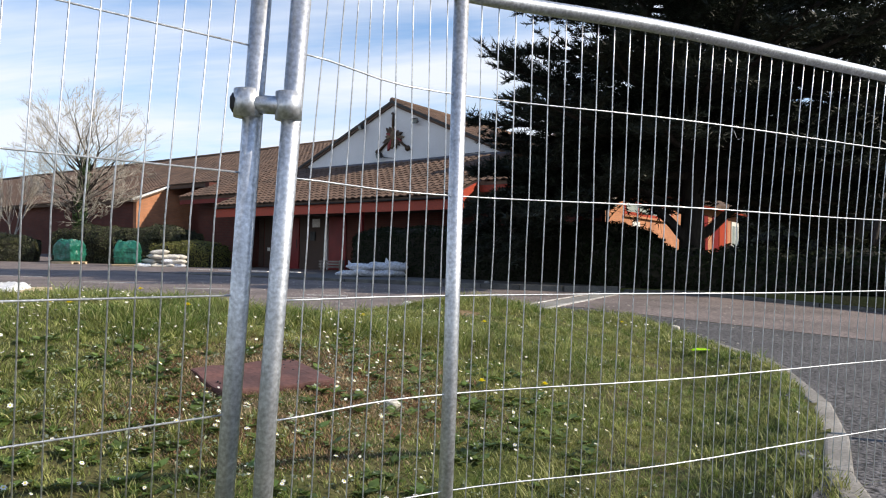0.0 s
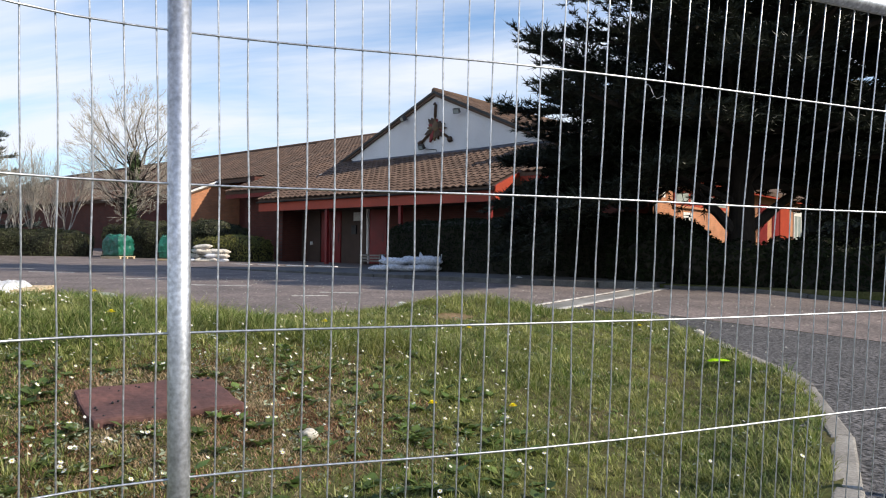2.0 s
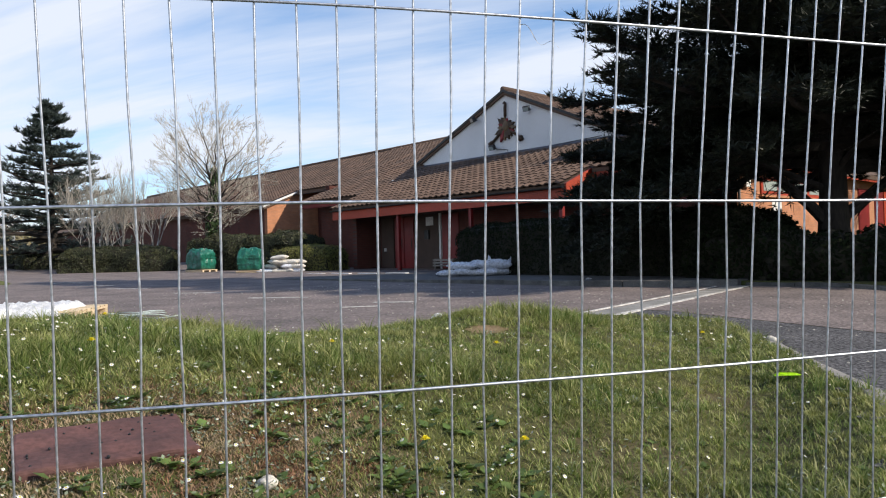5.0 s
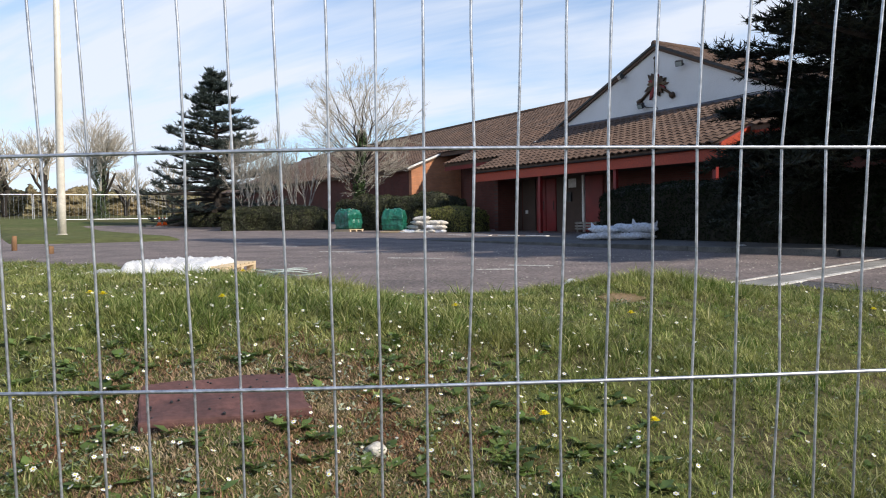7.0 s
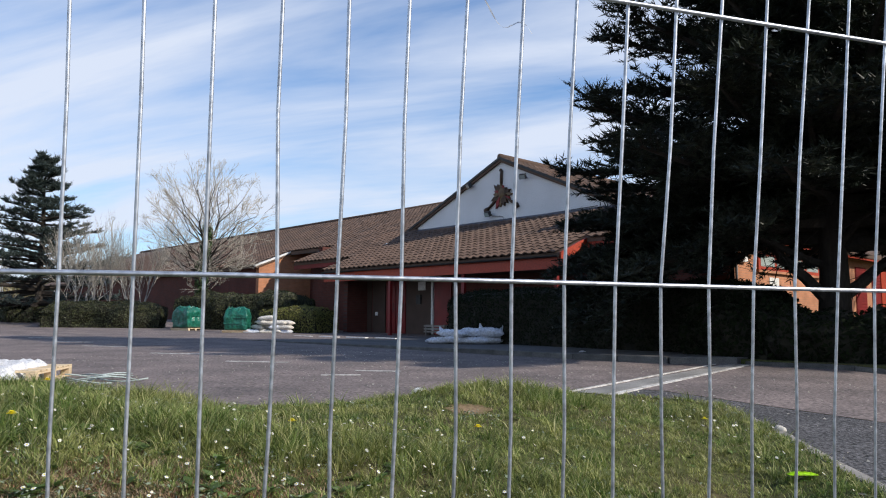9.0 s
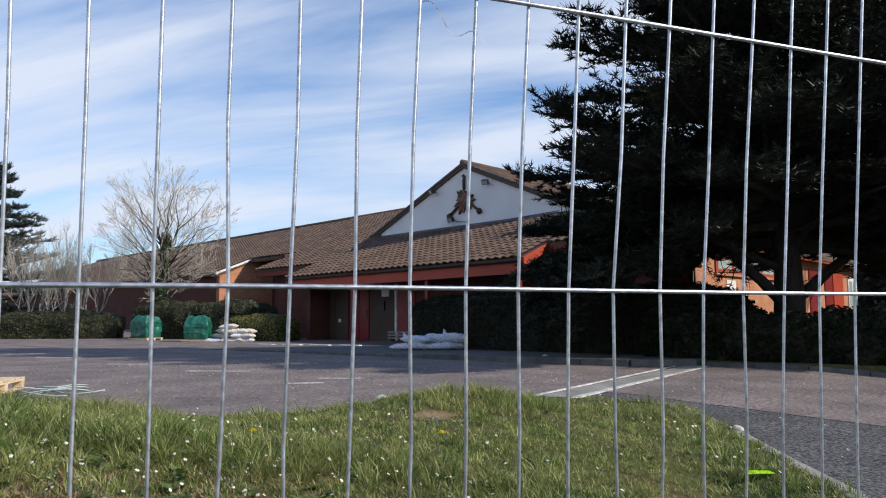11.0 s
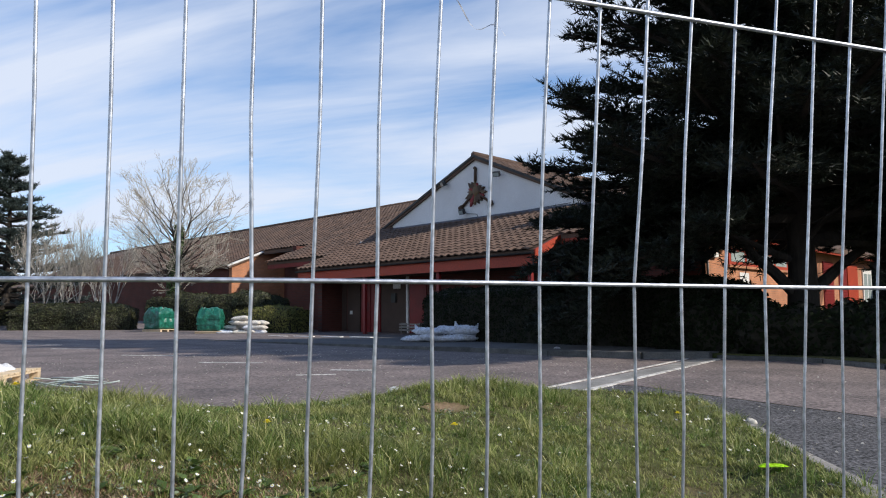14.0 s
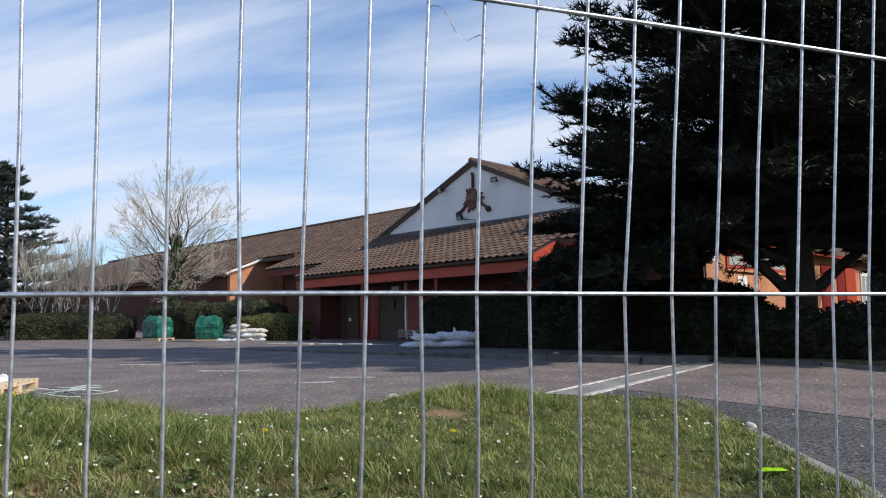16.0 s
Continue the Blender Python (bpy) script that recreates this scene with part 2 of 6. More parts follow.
GREENHEDGE = mat("green_hedge_leaves", (0.058, 0.062, 0.020), (0.032, 0.038, 0.013), scale=1.5, rough=0.6, fine=6, vary=0.4, per="island", trans=0.15)
BLUENEEDLE = mat("blue_green_needles", (0.055, 0.078, 0.068), (0.085, 0.108, 0.092), scale=1.0, rough=0.6, fine=6, vary=0.4, per="island", trans=0.3)
IVY = mat("ivy_leaves", (0.04, 0.075, 0.02), (0.06, 0.10, 0.03), scale=2, rough=0.5, vary=0.4, per="island", trans=0.15)
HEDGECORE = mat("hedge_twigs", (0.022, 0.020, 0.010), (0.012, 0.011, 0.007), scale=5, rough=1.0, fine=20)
GREENBAG = mat("green_plastic_wrap", (0.006, 0.075, 0.048), (0.02, 0.17, 0.12), scale=6, rough=0.28, fine=14, bump=0.03)
SACK = mat("white_sack", (0.72, 0.74, 0.78), (0.55, 0.58, 0.65), scale=5, rough=0.55, bump=0.01, fine=18)
CREAM = mat("cream_sack", (0.66, 0.62, 0.54), (0.55, 0.52, 0.47), scale=4, rough=0.7, bump=0.01, fine=18)
PRINT = mat("blue_black_print", (0.03, 0.035, 0.06), rough=0.6)
PINE = mat("pale_pine", (0.66, 0.52, 0.34), (0.55, 0.42, 0.27), scale=3, rough=0.8, vary=0.1, stretch=(1, 6, 6))
STRAP = mat("grey_green_strap", (0.40, 0.46, 0.44), (0.30, 0.36, 0.35), rough=0.5)
PLASTIC = mat("white_plastic_sheet", (0.82, 0.82, 0.82), (0.7, 0.7, 0.7), rough=0.35, trans=0.12)
POLE = mat("pale_pole", (0.68, 0.64, 0.56), (0.58, 0.55, 0.48), rough=0.5)
GLASS = mat("window_glass", (0.05, 0.07, 0.07), (0.08, 0.10, 0.10), scale=1.5, rough=0.06, spec=0.9)
PALEGLASS = mat("pale_blind_glass", (0.42, 0.47, 0.45), (0.32, 0.38, 0.37), scale=2, rough=0.12, spec=0.9)

# ---- mesh helpers ----


def link_mesh(name, bm, material, smooth=False):
    me = bpy.data.meshes.new(name)
    bm.to_mesh(me)
    bm.free()
    if smooth:
        me.polygons.foreach_set("use_smooth", [True] * len(me.polygons))
    me.materials.append(material)
    return me


def thing(name, bm, material, label, category, group="", kind="", smooth=False):
    return tagged(new(name, link_mesh(name, bm, material, smooth)), label, category, group, kind)


def empty(name, at, label, category, group="", kind=""):
    ob = new(name)
    ob.location = at
    return tagged(ob, label, category, group, kind)


def part(name, bm, material, parent, label="", smooth=False, shared=None, at=None):
    """One mesh under a thing; at places it in the thing's own space."""
    ob = new(name, shared or link_mesh(name, bm, material, smooth))
    ob.parent = parent
    if at is not None:
        ob.matrix_basis = at
    if label:
        ob["label"] = label
    return ob


def arrays(name, verts, faces, material, smooth=False):
    me = bpy.data.meshes.new(name)
    me.from_pydata([tuple(v) for v in verts], [], [tuple(f) for f in faces])
    if smooth:
        me.polygons.foreach_set("use_smooth", [True] * len(me.polygons))
    me.materials.append(material)
    return me


def quick(name, verts, sizes, loops, material):
    """A big mesh from numpy: vertices (n, 3), the number of corners of each face, and the corners."""
    me = bpy.data.meshes.new(name)
    me.vertices.add(len(verts))
    me.vertices.foreach_set("co", np.asarray(verts, np.float32).ravel())
    me.loops.add(len(loops))
    me.loops.foreach_set("vertex_index", np.asarray(loops, np.int32))
    me.polygons.add(len(sizes))
    starts = np.concatenate([[0], np.cumsum(sizes)[:-1]]).astype(np.int32)
    me.polygons.foreach_set("loop_start", starts)
    me.update(calc_edges=True)
    me.validate()
    me.materials.append(material)
    return me


def box(bm, lo, hi, bevel=0.0):
    lo, hi = Vector(lo), Vector(hi)
    r = bmesh.ops.create_cube(bm, size=1, matrix=Matrix.LocRotScale((lo + hi) / 2, None, hi - lo))
    if bevel:
        es = list({e for v in r["verts"] for e in v.link_edges})
        bmesh.ops.bevel(bm, geom=es, offset=bevel, segments=2, affect="EDGES", profile=0.6)


def boxes(*list_):
    bm = bmesh.new()
    for lo, hi in list_:
        box(bm, lo, hi)
    return bm


def bevelled(lo, hi, b=0.01):
    bm = bmesh.new()
    box(bm, lo, hi, b)
    return bm


def prism(bm, outline, axis, a, b):
    """A flat outline of (u, v) pushed from a to b along an axis (0: x, with u=y, v=z; 1: y, with u=x, v=z; 2: z)."""
    def at(u, v, w):
        return ((w, u, v), (u, w, v), (u, v, w))[axis]
    lo = [bm.verts.new(at(u, v, a)) for u, v in outline]
    hi = [bm.verts.new(at(u, v, b)) for u, v in outline]
    n = len(outline)
    bm.faces.new(lo)
    bm.faces.new(hi[::-1])
    for i in range(n):
        bm.faces.new((lo[i], hi[i], hi[(i + 1) % n], lo[(i + 1) % n]))
    bmesh.ops.recalc_face_normals(bm, faces=bm.faces)


def ring_tube(bm, pts, radii, seg=6, cap=True):
    """A tube along points, with a radius at each."""
    pts = [Vector(p) for p in pts]
    rings = []
    for i, p in enumerate(pts):
        d = (pts[min(i + 1, len(pts) - 1)] - pts[max(i - 1, 0)]).normalized()
        u = d.orthogonal().normalized() if i == 0 else (u - d * u.dot(d)).normalized()
        w = d.cross(u)
        r = radii[i] if hasattr(radii, "__len__") else radii
        rings.append([bm.verts.new(p + (u * math.cos(a) + w * math.sin(a)) * r) for a in [2 * math.pi * k / seg for k in range(seg)]])
    for r0, r1 in zip(rings, rings[1:]):
        for k in range(seg):
            bm.faces.new((r0[k], r0[(k + 1) % seg], r1[(k + 1) % seg], r1[k]))
    if cap:
        bm.faces.new(rings[0][::-1])
        bm.faces.new(rings[-1])
    return rings


def tube_bm(pts, radii, seg=8):
    bm = bmesh.new()
    ring_tube(bm, pts, radii, seg)
    return bm


def smooth01(a, b, x):
    k = min(1.0, max(0.0, (x - a) / (b - a)))
    return k * k * (3 - 2 * k)

# ---- ground ----
FENCE_AT = Vector((-1.559, 2.574))
FENCE_DIR = Vector((math.cos(radians(64.5)), math.sin(radians(64.5))))
FENCE_OUT = Vector((-FENCE_DIR.y, FENCE_DIR.x))

# outline of the grassy bank, from the far left round its tip to the drive and back behind the camera
BANK = [(-90, -40), (-30, -6), (-14.4, 2.0), (-12.7, 3.5), (-9.2, 3.75), (-7.5, 4.25), (-6.7, 4.7), (-6.2, 5.5), (-6.0, 6.4), (-5.6, 7.5), (-5.0, 8.3), (-4.4, 8.6),
        (-3.74, 8.05), (-3.3, 7.6), (-2.71, 6.9), (-2.27, 6.4), (-2.05, 6.0), (-1.62, 4.9), (-1.43, 4.1), (-1.34, 3.45), (-1.0, 2.4), (-0.2, 0.0), (2.0, -8.0), (4, -30)]


def bank_inside(x, y):
    """Distance from the bank's edge, above 0 inside it."""
    best, inside = 1e9, False
    n = len(BANK)
    for i in range(n):
        (ax, ay), (bx, by) = BANK[i], BANK[(i + 1) % n]
        dx, dy = bx - ax, by - ay
        k = max(0.0, min(1.0, ((x - ax) * dx + (y - ay) * dy) / (dx * dx + dy * dy)))
        best = min(best, math.hypot(x - ax - k * dx, y - ay - k * dy))
        if (ay > y) != (by > y) and x < (bx - ax) * (y - ay) / (by - ay) + ax:
            inside = not inside
    return best if inside else -best


def paved(x, y):
    """Height of the car park and drive."""
    z = -0.06 + 0.0095 * max(0.0, -9 - x)
    z -= 0.055 * max(0.0, x + 5.0) * (1 if x < 3 else 0) + (0.44 if x >= 3 else 0)
    if x < -38:
        z += 0.03 * (-38 - x)
    return min(z, 1.7)


def bank_height(x, y):
    p = Vector((x, y)) - FENCE_AT
    s, u = p.dot(FENCE_OUT), p.dot(FENCE_DIR)
    if s < 0:
        a = -0.78
    elif s < 1.9:
        a = -0.78 + 0.54 * (s / 1.9) ** 0.8
    elif s < 3.4:
        a = -0.24 + 0.32 * (s - 1.9) / 1.5
    else:
        a = 0.08 + 0.06 * min(1.0, (s - 3.4) / 2) - 0.18 * smooth01(4.8, 7.2, s)
    u = max(-1.1, min(4.5, u)) - 0.8 * smooth01(-2.0, -5.0, u) * -1
    z = a - 0.09 * u * smooth01(0.2, 2.0, s)
    z += 0.21 * math.exp(-((x + 5.15) ** 2 + (y - 6.7) ** 2) / 0.95)
    z -= 0.10 * math.exp(-((x + 6.3) ** 2 / 1.6 + (y - 4.6) ** 2 / 1.3))
    z += 0.035 * noise.noise(Vector((x * 0.9, y * 0.9, 0.3))) + 0.018 * noise.noise(Vector((x * 2.7, y * 2.7, 1.3)))
    return z


def ground_height(x, y):
    d = bank_inside(x, y)
    base = paved(x, y)
    if d <= 0:
        return base - 0.12 * smooth01(0.0, 0.3, -d) + 0.01
    low = base + 0.02
    if x < -9:  # the bank fades into a low verge away from the fence
        k = smooth01(-9, -14, x)
        return low + (bank_height(x, y) - low) * smooth01(0.0, 0.8, d) * (1 - k) + k * 0.04
    return low + (bank_height(x, y) - low) * smooth01(0.0, 0.75, d)


def spaced(stops):
    """Coordinates from stops of (start, end, step)."""
    out = []
    for a, b, st in stops:
        n = max(1, round((b - a) / st))
        out += [a + (b - a) * i / n for i in range(n)]
    return out + [stops[-1][1]]


def sheet(xs, ys, f, keep=None):
    verts = [(x, y, f(x, y)) for y in ys for x in xs]
    nx = len(xs)
    faces = []
    for j in range(len(ys) - 1):
        for i in range(nx - 1):
            if keep is None or keep((xs[i] + xs[i + 1]) / 2, (ys[j] + ys[j + 1]) / 2):
                a = j * nx + i
                faces.append((a, a + 1, a + nx + 1, a + nx))
    return verts, faces


v, f = sheet(spaced([(-2500, -300, 440), (-300, -60, 30), (-60, -16, 3), (-16, -8, 0.5), (-8, 0.6, 0.16), (0.6, 4, 0.5), (4, 60, 8), (60, 2500, 400)]),
             spaced([(-1500, -40, 300), (-40, -4, 4), (-4, 0, 0.5), (0, 8.6, 0.16), (8.6, 20, 1), (20, 80, 6), (80, 3000, 400)]), ground_height)
tagged(new("ground", arrays("ground", v, f, SOIL, True)), "rough grassy ground rising in a low bank", "ground", kind="structure")

PX = spaced([(-46, -16, 2.0), (-16, -8, 0.5), (-8, 3.0, 0.15), (3.0, 26, 2.5)])
PY = spaced([(-30, -4, 2), (-4, 9, 0.15), (9, 46, 2)])


def is_drive(x, y):
    """The darker, coarser strip of tarmac along the drive."""
    return y < 9.45 + 0.22 * (x + 4.2) + 0.2 * noise.noise(Vector((x * 0.8, y * 0.8, 0))) and x > -5.4


v, f = sheet(PX, PY, lambda x, y: paved(x, y) + 0.004, lambda x, y: bank_inside(x, y) < 0.08 and not is_drive(x, y))
tagged(new("car_park", arrays("car_park", v, f, ASPHALT, True)), "worn pinkish-grey asphalt of the car park", "road", kind="structure")
v, f = sheet(PX, PY, paved, lambda x, y: bank_inside(x, y) < 0.08 and is_drive(x, y))
tagged(new("drive", arrays("drive", v, f, ROAD, True)), "dark coarse asphalt of the drive", "road", kind="structure")

# grass island at the car park's far edge


def island(x, y):
    k = smooth01(-23.0, -25.5, x)
    lo, hi = 4.6 - 2.4 * k - 0.02 * (-24 - x), 7.0 + 0.4 * k - 0.05 * (-24 - x)
    return paved(x, y) - 0.1 + 0.22 * k * smooth01(lo, lo + 0.5, y) * smooth01(hi, hi - 0.5, y)


v, f = sheet(spaced([(-56, -30, 1.3), (-30, -23, 0.35)]), spaced([(0, 8.0, 0.2)]), island)
tagged(new("verge", arrays("verge", v, f, FIELD, True)), "mown grass island at the edge of the car park", "grass", kind="structure")

# ---- platform in front of the building, with kerb stones ----


def platform_edge(x):
    return 12.0 + 0.075 * (x + 24)


PLAT = 0.045
bm = bmesh.new()
outline = [(-24.5, 12.9), (-23.6, platform_edge(-23.6)), (-16, platform_edge(-16)), (-7.4, platform_edge(-7.4)), (-6.6, 14.0), (-6.6, 24), (-46, 24), (-46, 17.2), (-33, 17.2), (-25.5, 15.2)]
prism(bm, outline, 2, -0.4, PLAT)
tagged(thing("pavement", bm, PAVING, "dark grey tarmac pavement in front of the building", "pavement"), kind="structure")


def kerb_run(name, pts, top, width=0.14, length=0.9, label="pale concrete kerb stones along the tarmac", material=None):
    """Kerb stones end to end along points, each its own piece."""
    line = empty(name, (0, 0, 0), label, "kerb", kind="structure")
    made = {}
    for a, b in zip(pts, pts[1:]):
        a, b = Vector(a), Vector(b)
        n = max(1, round((b - a).length / length))
        for i in range(n):
            p0, p1 = a.lerp(b, i / n), a.lerp(b, (i + 1) / n)
            ln = round((p1 - p0).length - 0.012, 3)
            if ln not in made:
                q = bevelled((0, -width / 2, -0.35), (ln, width / 2, 0), 0.012)
                made[ln] = link_mesh("kerb_stone", q, material or KERB)
            z0 = top(p0.x, p0.y) if callable(top) else top
            z1 = top(p1.x, p1.y) if callable(top) else top
            ang = math.atan2(p1.y - p0.y, p1.x - p0.x)
            m = Matrix.Translation((p0.x, p0.y, z0 + random.uniform(-0.008, 0.008))) @ Matrix.Rotation(ang + random.uniform(-0.012, 0.012), 4, "Z") @ Matrix.Rotation(-math.atan2(z1 - z0, ln), 4, "Y")
            part("kerb_stone", None, None, line, shared=made[ln], at=m)
    return line


kerb_run("platform_kerb", [(-24.5, 12.9), (-23.6, platform_edge(-23.6) - 0.02), (-7.4, platform_edge(-7.4) - 0.02), (-6.6, 13.95)], PLAT + 0.008, label="low dark concrete kerb of the pavement", material=DARKKERB)
kerb_run("hedge_kerb", [(-6.45, 14.0), (-4.0, 13.95), (0.0, 13.9), (12.0, 13.6)], lambda x, y: paved(x, y) + 0.07, label="dark concrete kerb along the shrubs", material=DARKKERB)
kerb_run("bank_kerb", [(-2.27, 6.4), (-2.05, 6.0), (-1.62, 4.9), (-1.43, 4.1), (-1.34, 3.45), (-1.0, 2.4), (-0.3, 0.3)], lambda x, y: paved(x, y) + 0.012, width=0.10)
kerb_run("bank_kerb", [(-4.4, 8.6), (-3.74, 8.05), (-3.3, 7.6), (-2.71, 6.9), (-2.27, 6.4)], lambda x, y: paved(x, y) + 0.012, width=0.09)

# planting bed behind the hedge kerb
bm = bmesh.new()
prism(bm, [(-6.6, 14.1), (14, 13.75), (14, 60), (-10.6, 60), (-10.6, 24), (-6.6, 24)], 2, -0.7, 0.02)
tagged(thing("planting_bed", bm, SOIL, "dark soil bed under the shrubs and cedar", "bed"), kind="structure")

# ---- building ----
Z0 = PLAT


def pantile(width=0.30, length=0.40):
    """One double-roll concrete tile: a wavy plate with a thick lower edge. Origin at its lower left corner, y up the slope."""
    bm = bmesh.new()
    n = 6
    us = [i / n for i in range(n + 1)]
    prof = [0.0, 0.029, 0.045, 0.038, 0.013, -0.006, 0.0]
    low = [bm.verts.new((u * width, 0, p + 0.034)) for u, p in zip(us, prof)]
    up = [bm.verts.new((u * width, length, p)) for u, p in zip(us, prof)]
    und = [bm.verts.new((u * width, 0, p - 0.002)) for u, p in zip(us, prof)]
    for i in range(n):
        bm.faces.new((low[i], low[i + 1], up[i + 1], up[i]))
        bm.faces.new((und[i + 1], und[i], low[i], low[i + 1])[::-1])
    bmesh.ops.recalc_face_normals(bm, faces=bm.faces)
    return bm


PANTILE = link_mesh("roof_tile", pantile(), TILE)
TILE_V = np.array([vv.co[:] for vv in PANTILE.vertices])
TILE_F = [tuple(pp.vertices) for pp in PANTILE.polygons]


def tiled_roof(name, parent, origin, along, up, width, slope, inside=None, pieces=0, pick=None):
    """Rows of tiles on a slope: origin at the lower left corner, unit vectors along the eave and up the slope. inside(u, v) tells where tiles lie."""
    along, up = Vector(along), Vector(up).normalized()
    nrm = along.cross(up)
    base = Matrix((along, up, nrm)).transposed().to_4x4()
    base.translation = origin
    verts, faces, made = [], [], 0
    for r in range(int(slope / 0.34)):
        for c in range(int(width / 0.30)):
            u, w = c * 0.30, r * 0.34
            if inside and not inside(u + 0.15, w + 0.17):
                continue
            m = base @ pose(u + random.uniform(-0.003, 0.003), w + random.uniform(-0.006, 0.006), 0.03, random.uniform(-0.5, 0.5), random.uniform(-0.6, 0.6), random.uniform(-0.5, 0.5))
            if made < pieces and (pick is None or pick(u, w)):
                part("roof_tile", None, None, parent, shared=PANTILE, at=m)
                made += 1
            else:
                a = np.array(m)
                k = len(verts) and sum(len(q) for q in verts)
                verts.append(TILE_V @ a[:3, :3].T + a[:3, 3])
                faces += [tuple(i + k for i in fc) for fc in TILE_F]
    if verts:
        ob = new(name, arrays(name, np.concatenate(verts), faces, TILE_S))
        ob.parent = parent
        tagged(ob, kind="stuff")


club = empty("building", (0, 0, 0), "single-storey red-brick club building with brown tiled roofs and a white gable", "building")
ROOFT = radians(21.9)
TT = math.tan(ROOFT)
UP = (0, math.cos(ROOFT), math.sin(ROOFT))
EY, EZ = 18.68, 2.54          # canopy eave
GY, GZ = 23.70, 4.56          # gable wall plane and foot
CXL, CXR = -25.6, -13.85      # canopy ends
AX, AZ = -20.58, 7.08         # gable apex
GXL, GXR = -26.3, -14.86
RX = -10.67

# gable wall in white render, pushed back 0.3 m
bm = bmesh.new()
prism(bm, [(GXL, GZ - 0.35), (GXR, GZ - 0.35), (GXR, GZ), (AX, AZ - 0.06), (GXL, GZ)], 1, GY, GY + 0.3)
part("gable_wall", bm, RENDER_W, club, "white rendered gable wall")
# main roof behind the gable: two slopes back from the rakes
for sx, xe in ((-1, GXL - 0.45), (1, GXR + 0.45)):
    ze = AZ - (AZ - GZ) * abs(xe - AX) / abs(GXL - AX)
    bm = bmesh.new()
    prism(bm, [(AX, AZ + 0.02), (xe, ze + 0.02), (xe, ze - 0.14), (AX, AZ - 0.16)], 1, GY - 0.10, GY + 17)
    part("roof_slope", bm, TILE, club)
    dx, dz = xe - AX, ze - AZ
    ln = math.hypot(dx, dz)
    up = Vector((-dx / ln, 0, -dz / ln))
    if sx > 0:
        tiled_roof("main_roof_tiles", club, (xe, GY - 0.12, ze + 0.0), (0, 1, 0), up, 17, ln)
    else:
        tiled_roof("main_roof_tiles", club, (xe, GY + 16.8, ze + 0.0), (0, -1, 0), up, 17, ln)
    # verge board along the rake
    bm = bmesh.new()
    prism(bm, [(AX, AZ + 0.05), (xe, ze + 0.05), (xe, ze - 0.05), (AX, AZ - 0.05)], 1, GY - 0.14, GY - 0.10)
    part("verge_board", bm, DARKMETAL, club, "dark verge along the gable rake")
bm = bmesh.new()
ring_tube(bm, [(AX, GY - 0.12, AZ + 0.05), (AX, GY + 17, AZ + 0.05)], 0.13, 10)
part("ridge", bm, TILE, club, smooth=True)
# lead flashing at the gable's foot
bm = bmesh.new()
prism(bm, [(GY - 0.05, GZ + 0.05), (GY + 0.01, GZ + 0.05), (GY + 0.01, GZ - 0.3), (GY - 0.32, GZ - 0.16), (GY - 0.3, GZ - 0.10)], 0, GXL - 0.2, GXR + 0.6)
part("flashing", bm, LEAD, club, "grey lead flashing")

BLY = 19.95                   # eave of the block right of the canopy
BLZ = EZ + (BLY - EY) * TT

# canopy roof: slab, tiles, fascia, soffit
SL = math.hypot(GY - EY, GZ - EZ)
bm = bmesh.new()
prism(bm, [(EY, EZ), (GY, EZ + (GY - EY) * TT), (GY, EZ + (GY - EY) * TT - 0.16), (EY, EZ - 0.12)], 0, CXL, CXR)
part("canopy_roof", bm, TILE, club)
bm = boxes(((CXL, EY + 0.02, 2.09), (CXR, EY + 0.10, EZ - 0.02)))
part("fascia", bm, FASCIA, club, "orange-red painted fascia board")
bm = bmesh.new()
prism(bm, [(EY + 0.02, 2.09), (EY + 0.40, 2.12), (EY + 0.48, 2.42), (BLY, BLZ - 0.12), (BLY, BLZ + 0.01), (EY + 0.02, EZ + 0.01)], 0, CXR - 0.02, CXR + 0.05)
part("verge_board", bm, FASCIA, club, "orange-red painted gable-end board")
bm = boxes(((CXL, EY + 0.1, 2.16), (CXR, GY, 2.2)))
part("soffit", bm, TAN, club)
bm = bmesh.new()
gut = [(EY - 0.01 - 0.06 + 0.06 * math.cos(math.pi + math.pi * k / 8), EZ - 0.07 + 0.06 * math.sin(math.pi + math.pi * k / 8)) for k in range(9)]
prism(bm, gut, 0, CXL, CXR)
part("gutter", bm, DARKMETAL, club, "dark half-round gutter")

bm = bmesh.new()
prism(bm, [(BLY, BLZ), (GY + 3.2, EZ + (GY + 3.2 - EY) * TT), (GY + 6.5, EZ + (GY - EY) * TT - 0.16), (BLY, BLZ - 0.12)], 0, CXR - 0.6, -10.2)
part("block_roof", bm, TILE, club)
part("fascia", boxes(((CXR + 0.06, BLY + 0.03, BLZ - 0.34), (-10.2, BLY + 0.1, BLZ - 0.03))), FASCIA, club)
part("block_wall", boxes(((CXR, BLY + 0.5, -0.4), (RX, BLY + 0.8, BLZ))), BRICK_SHADED_X, club)
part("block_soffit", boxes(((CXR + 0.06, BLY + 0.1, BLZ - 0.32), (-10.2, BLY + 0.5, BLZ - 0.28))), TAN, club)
bm = bmesh.new()
prism(bm, [(BLY, BLZ), (GY + 0.2, EZ + (GY + 0.2 - EY) * TT), (GY + 0.2, EZ + (GY + 0.2 - EY) * TT - 0.3), (BLY, BLZ - 0.3)], 0, -10.2, -10.15)
part("verge_board", bm, FASCIA, club)

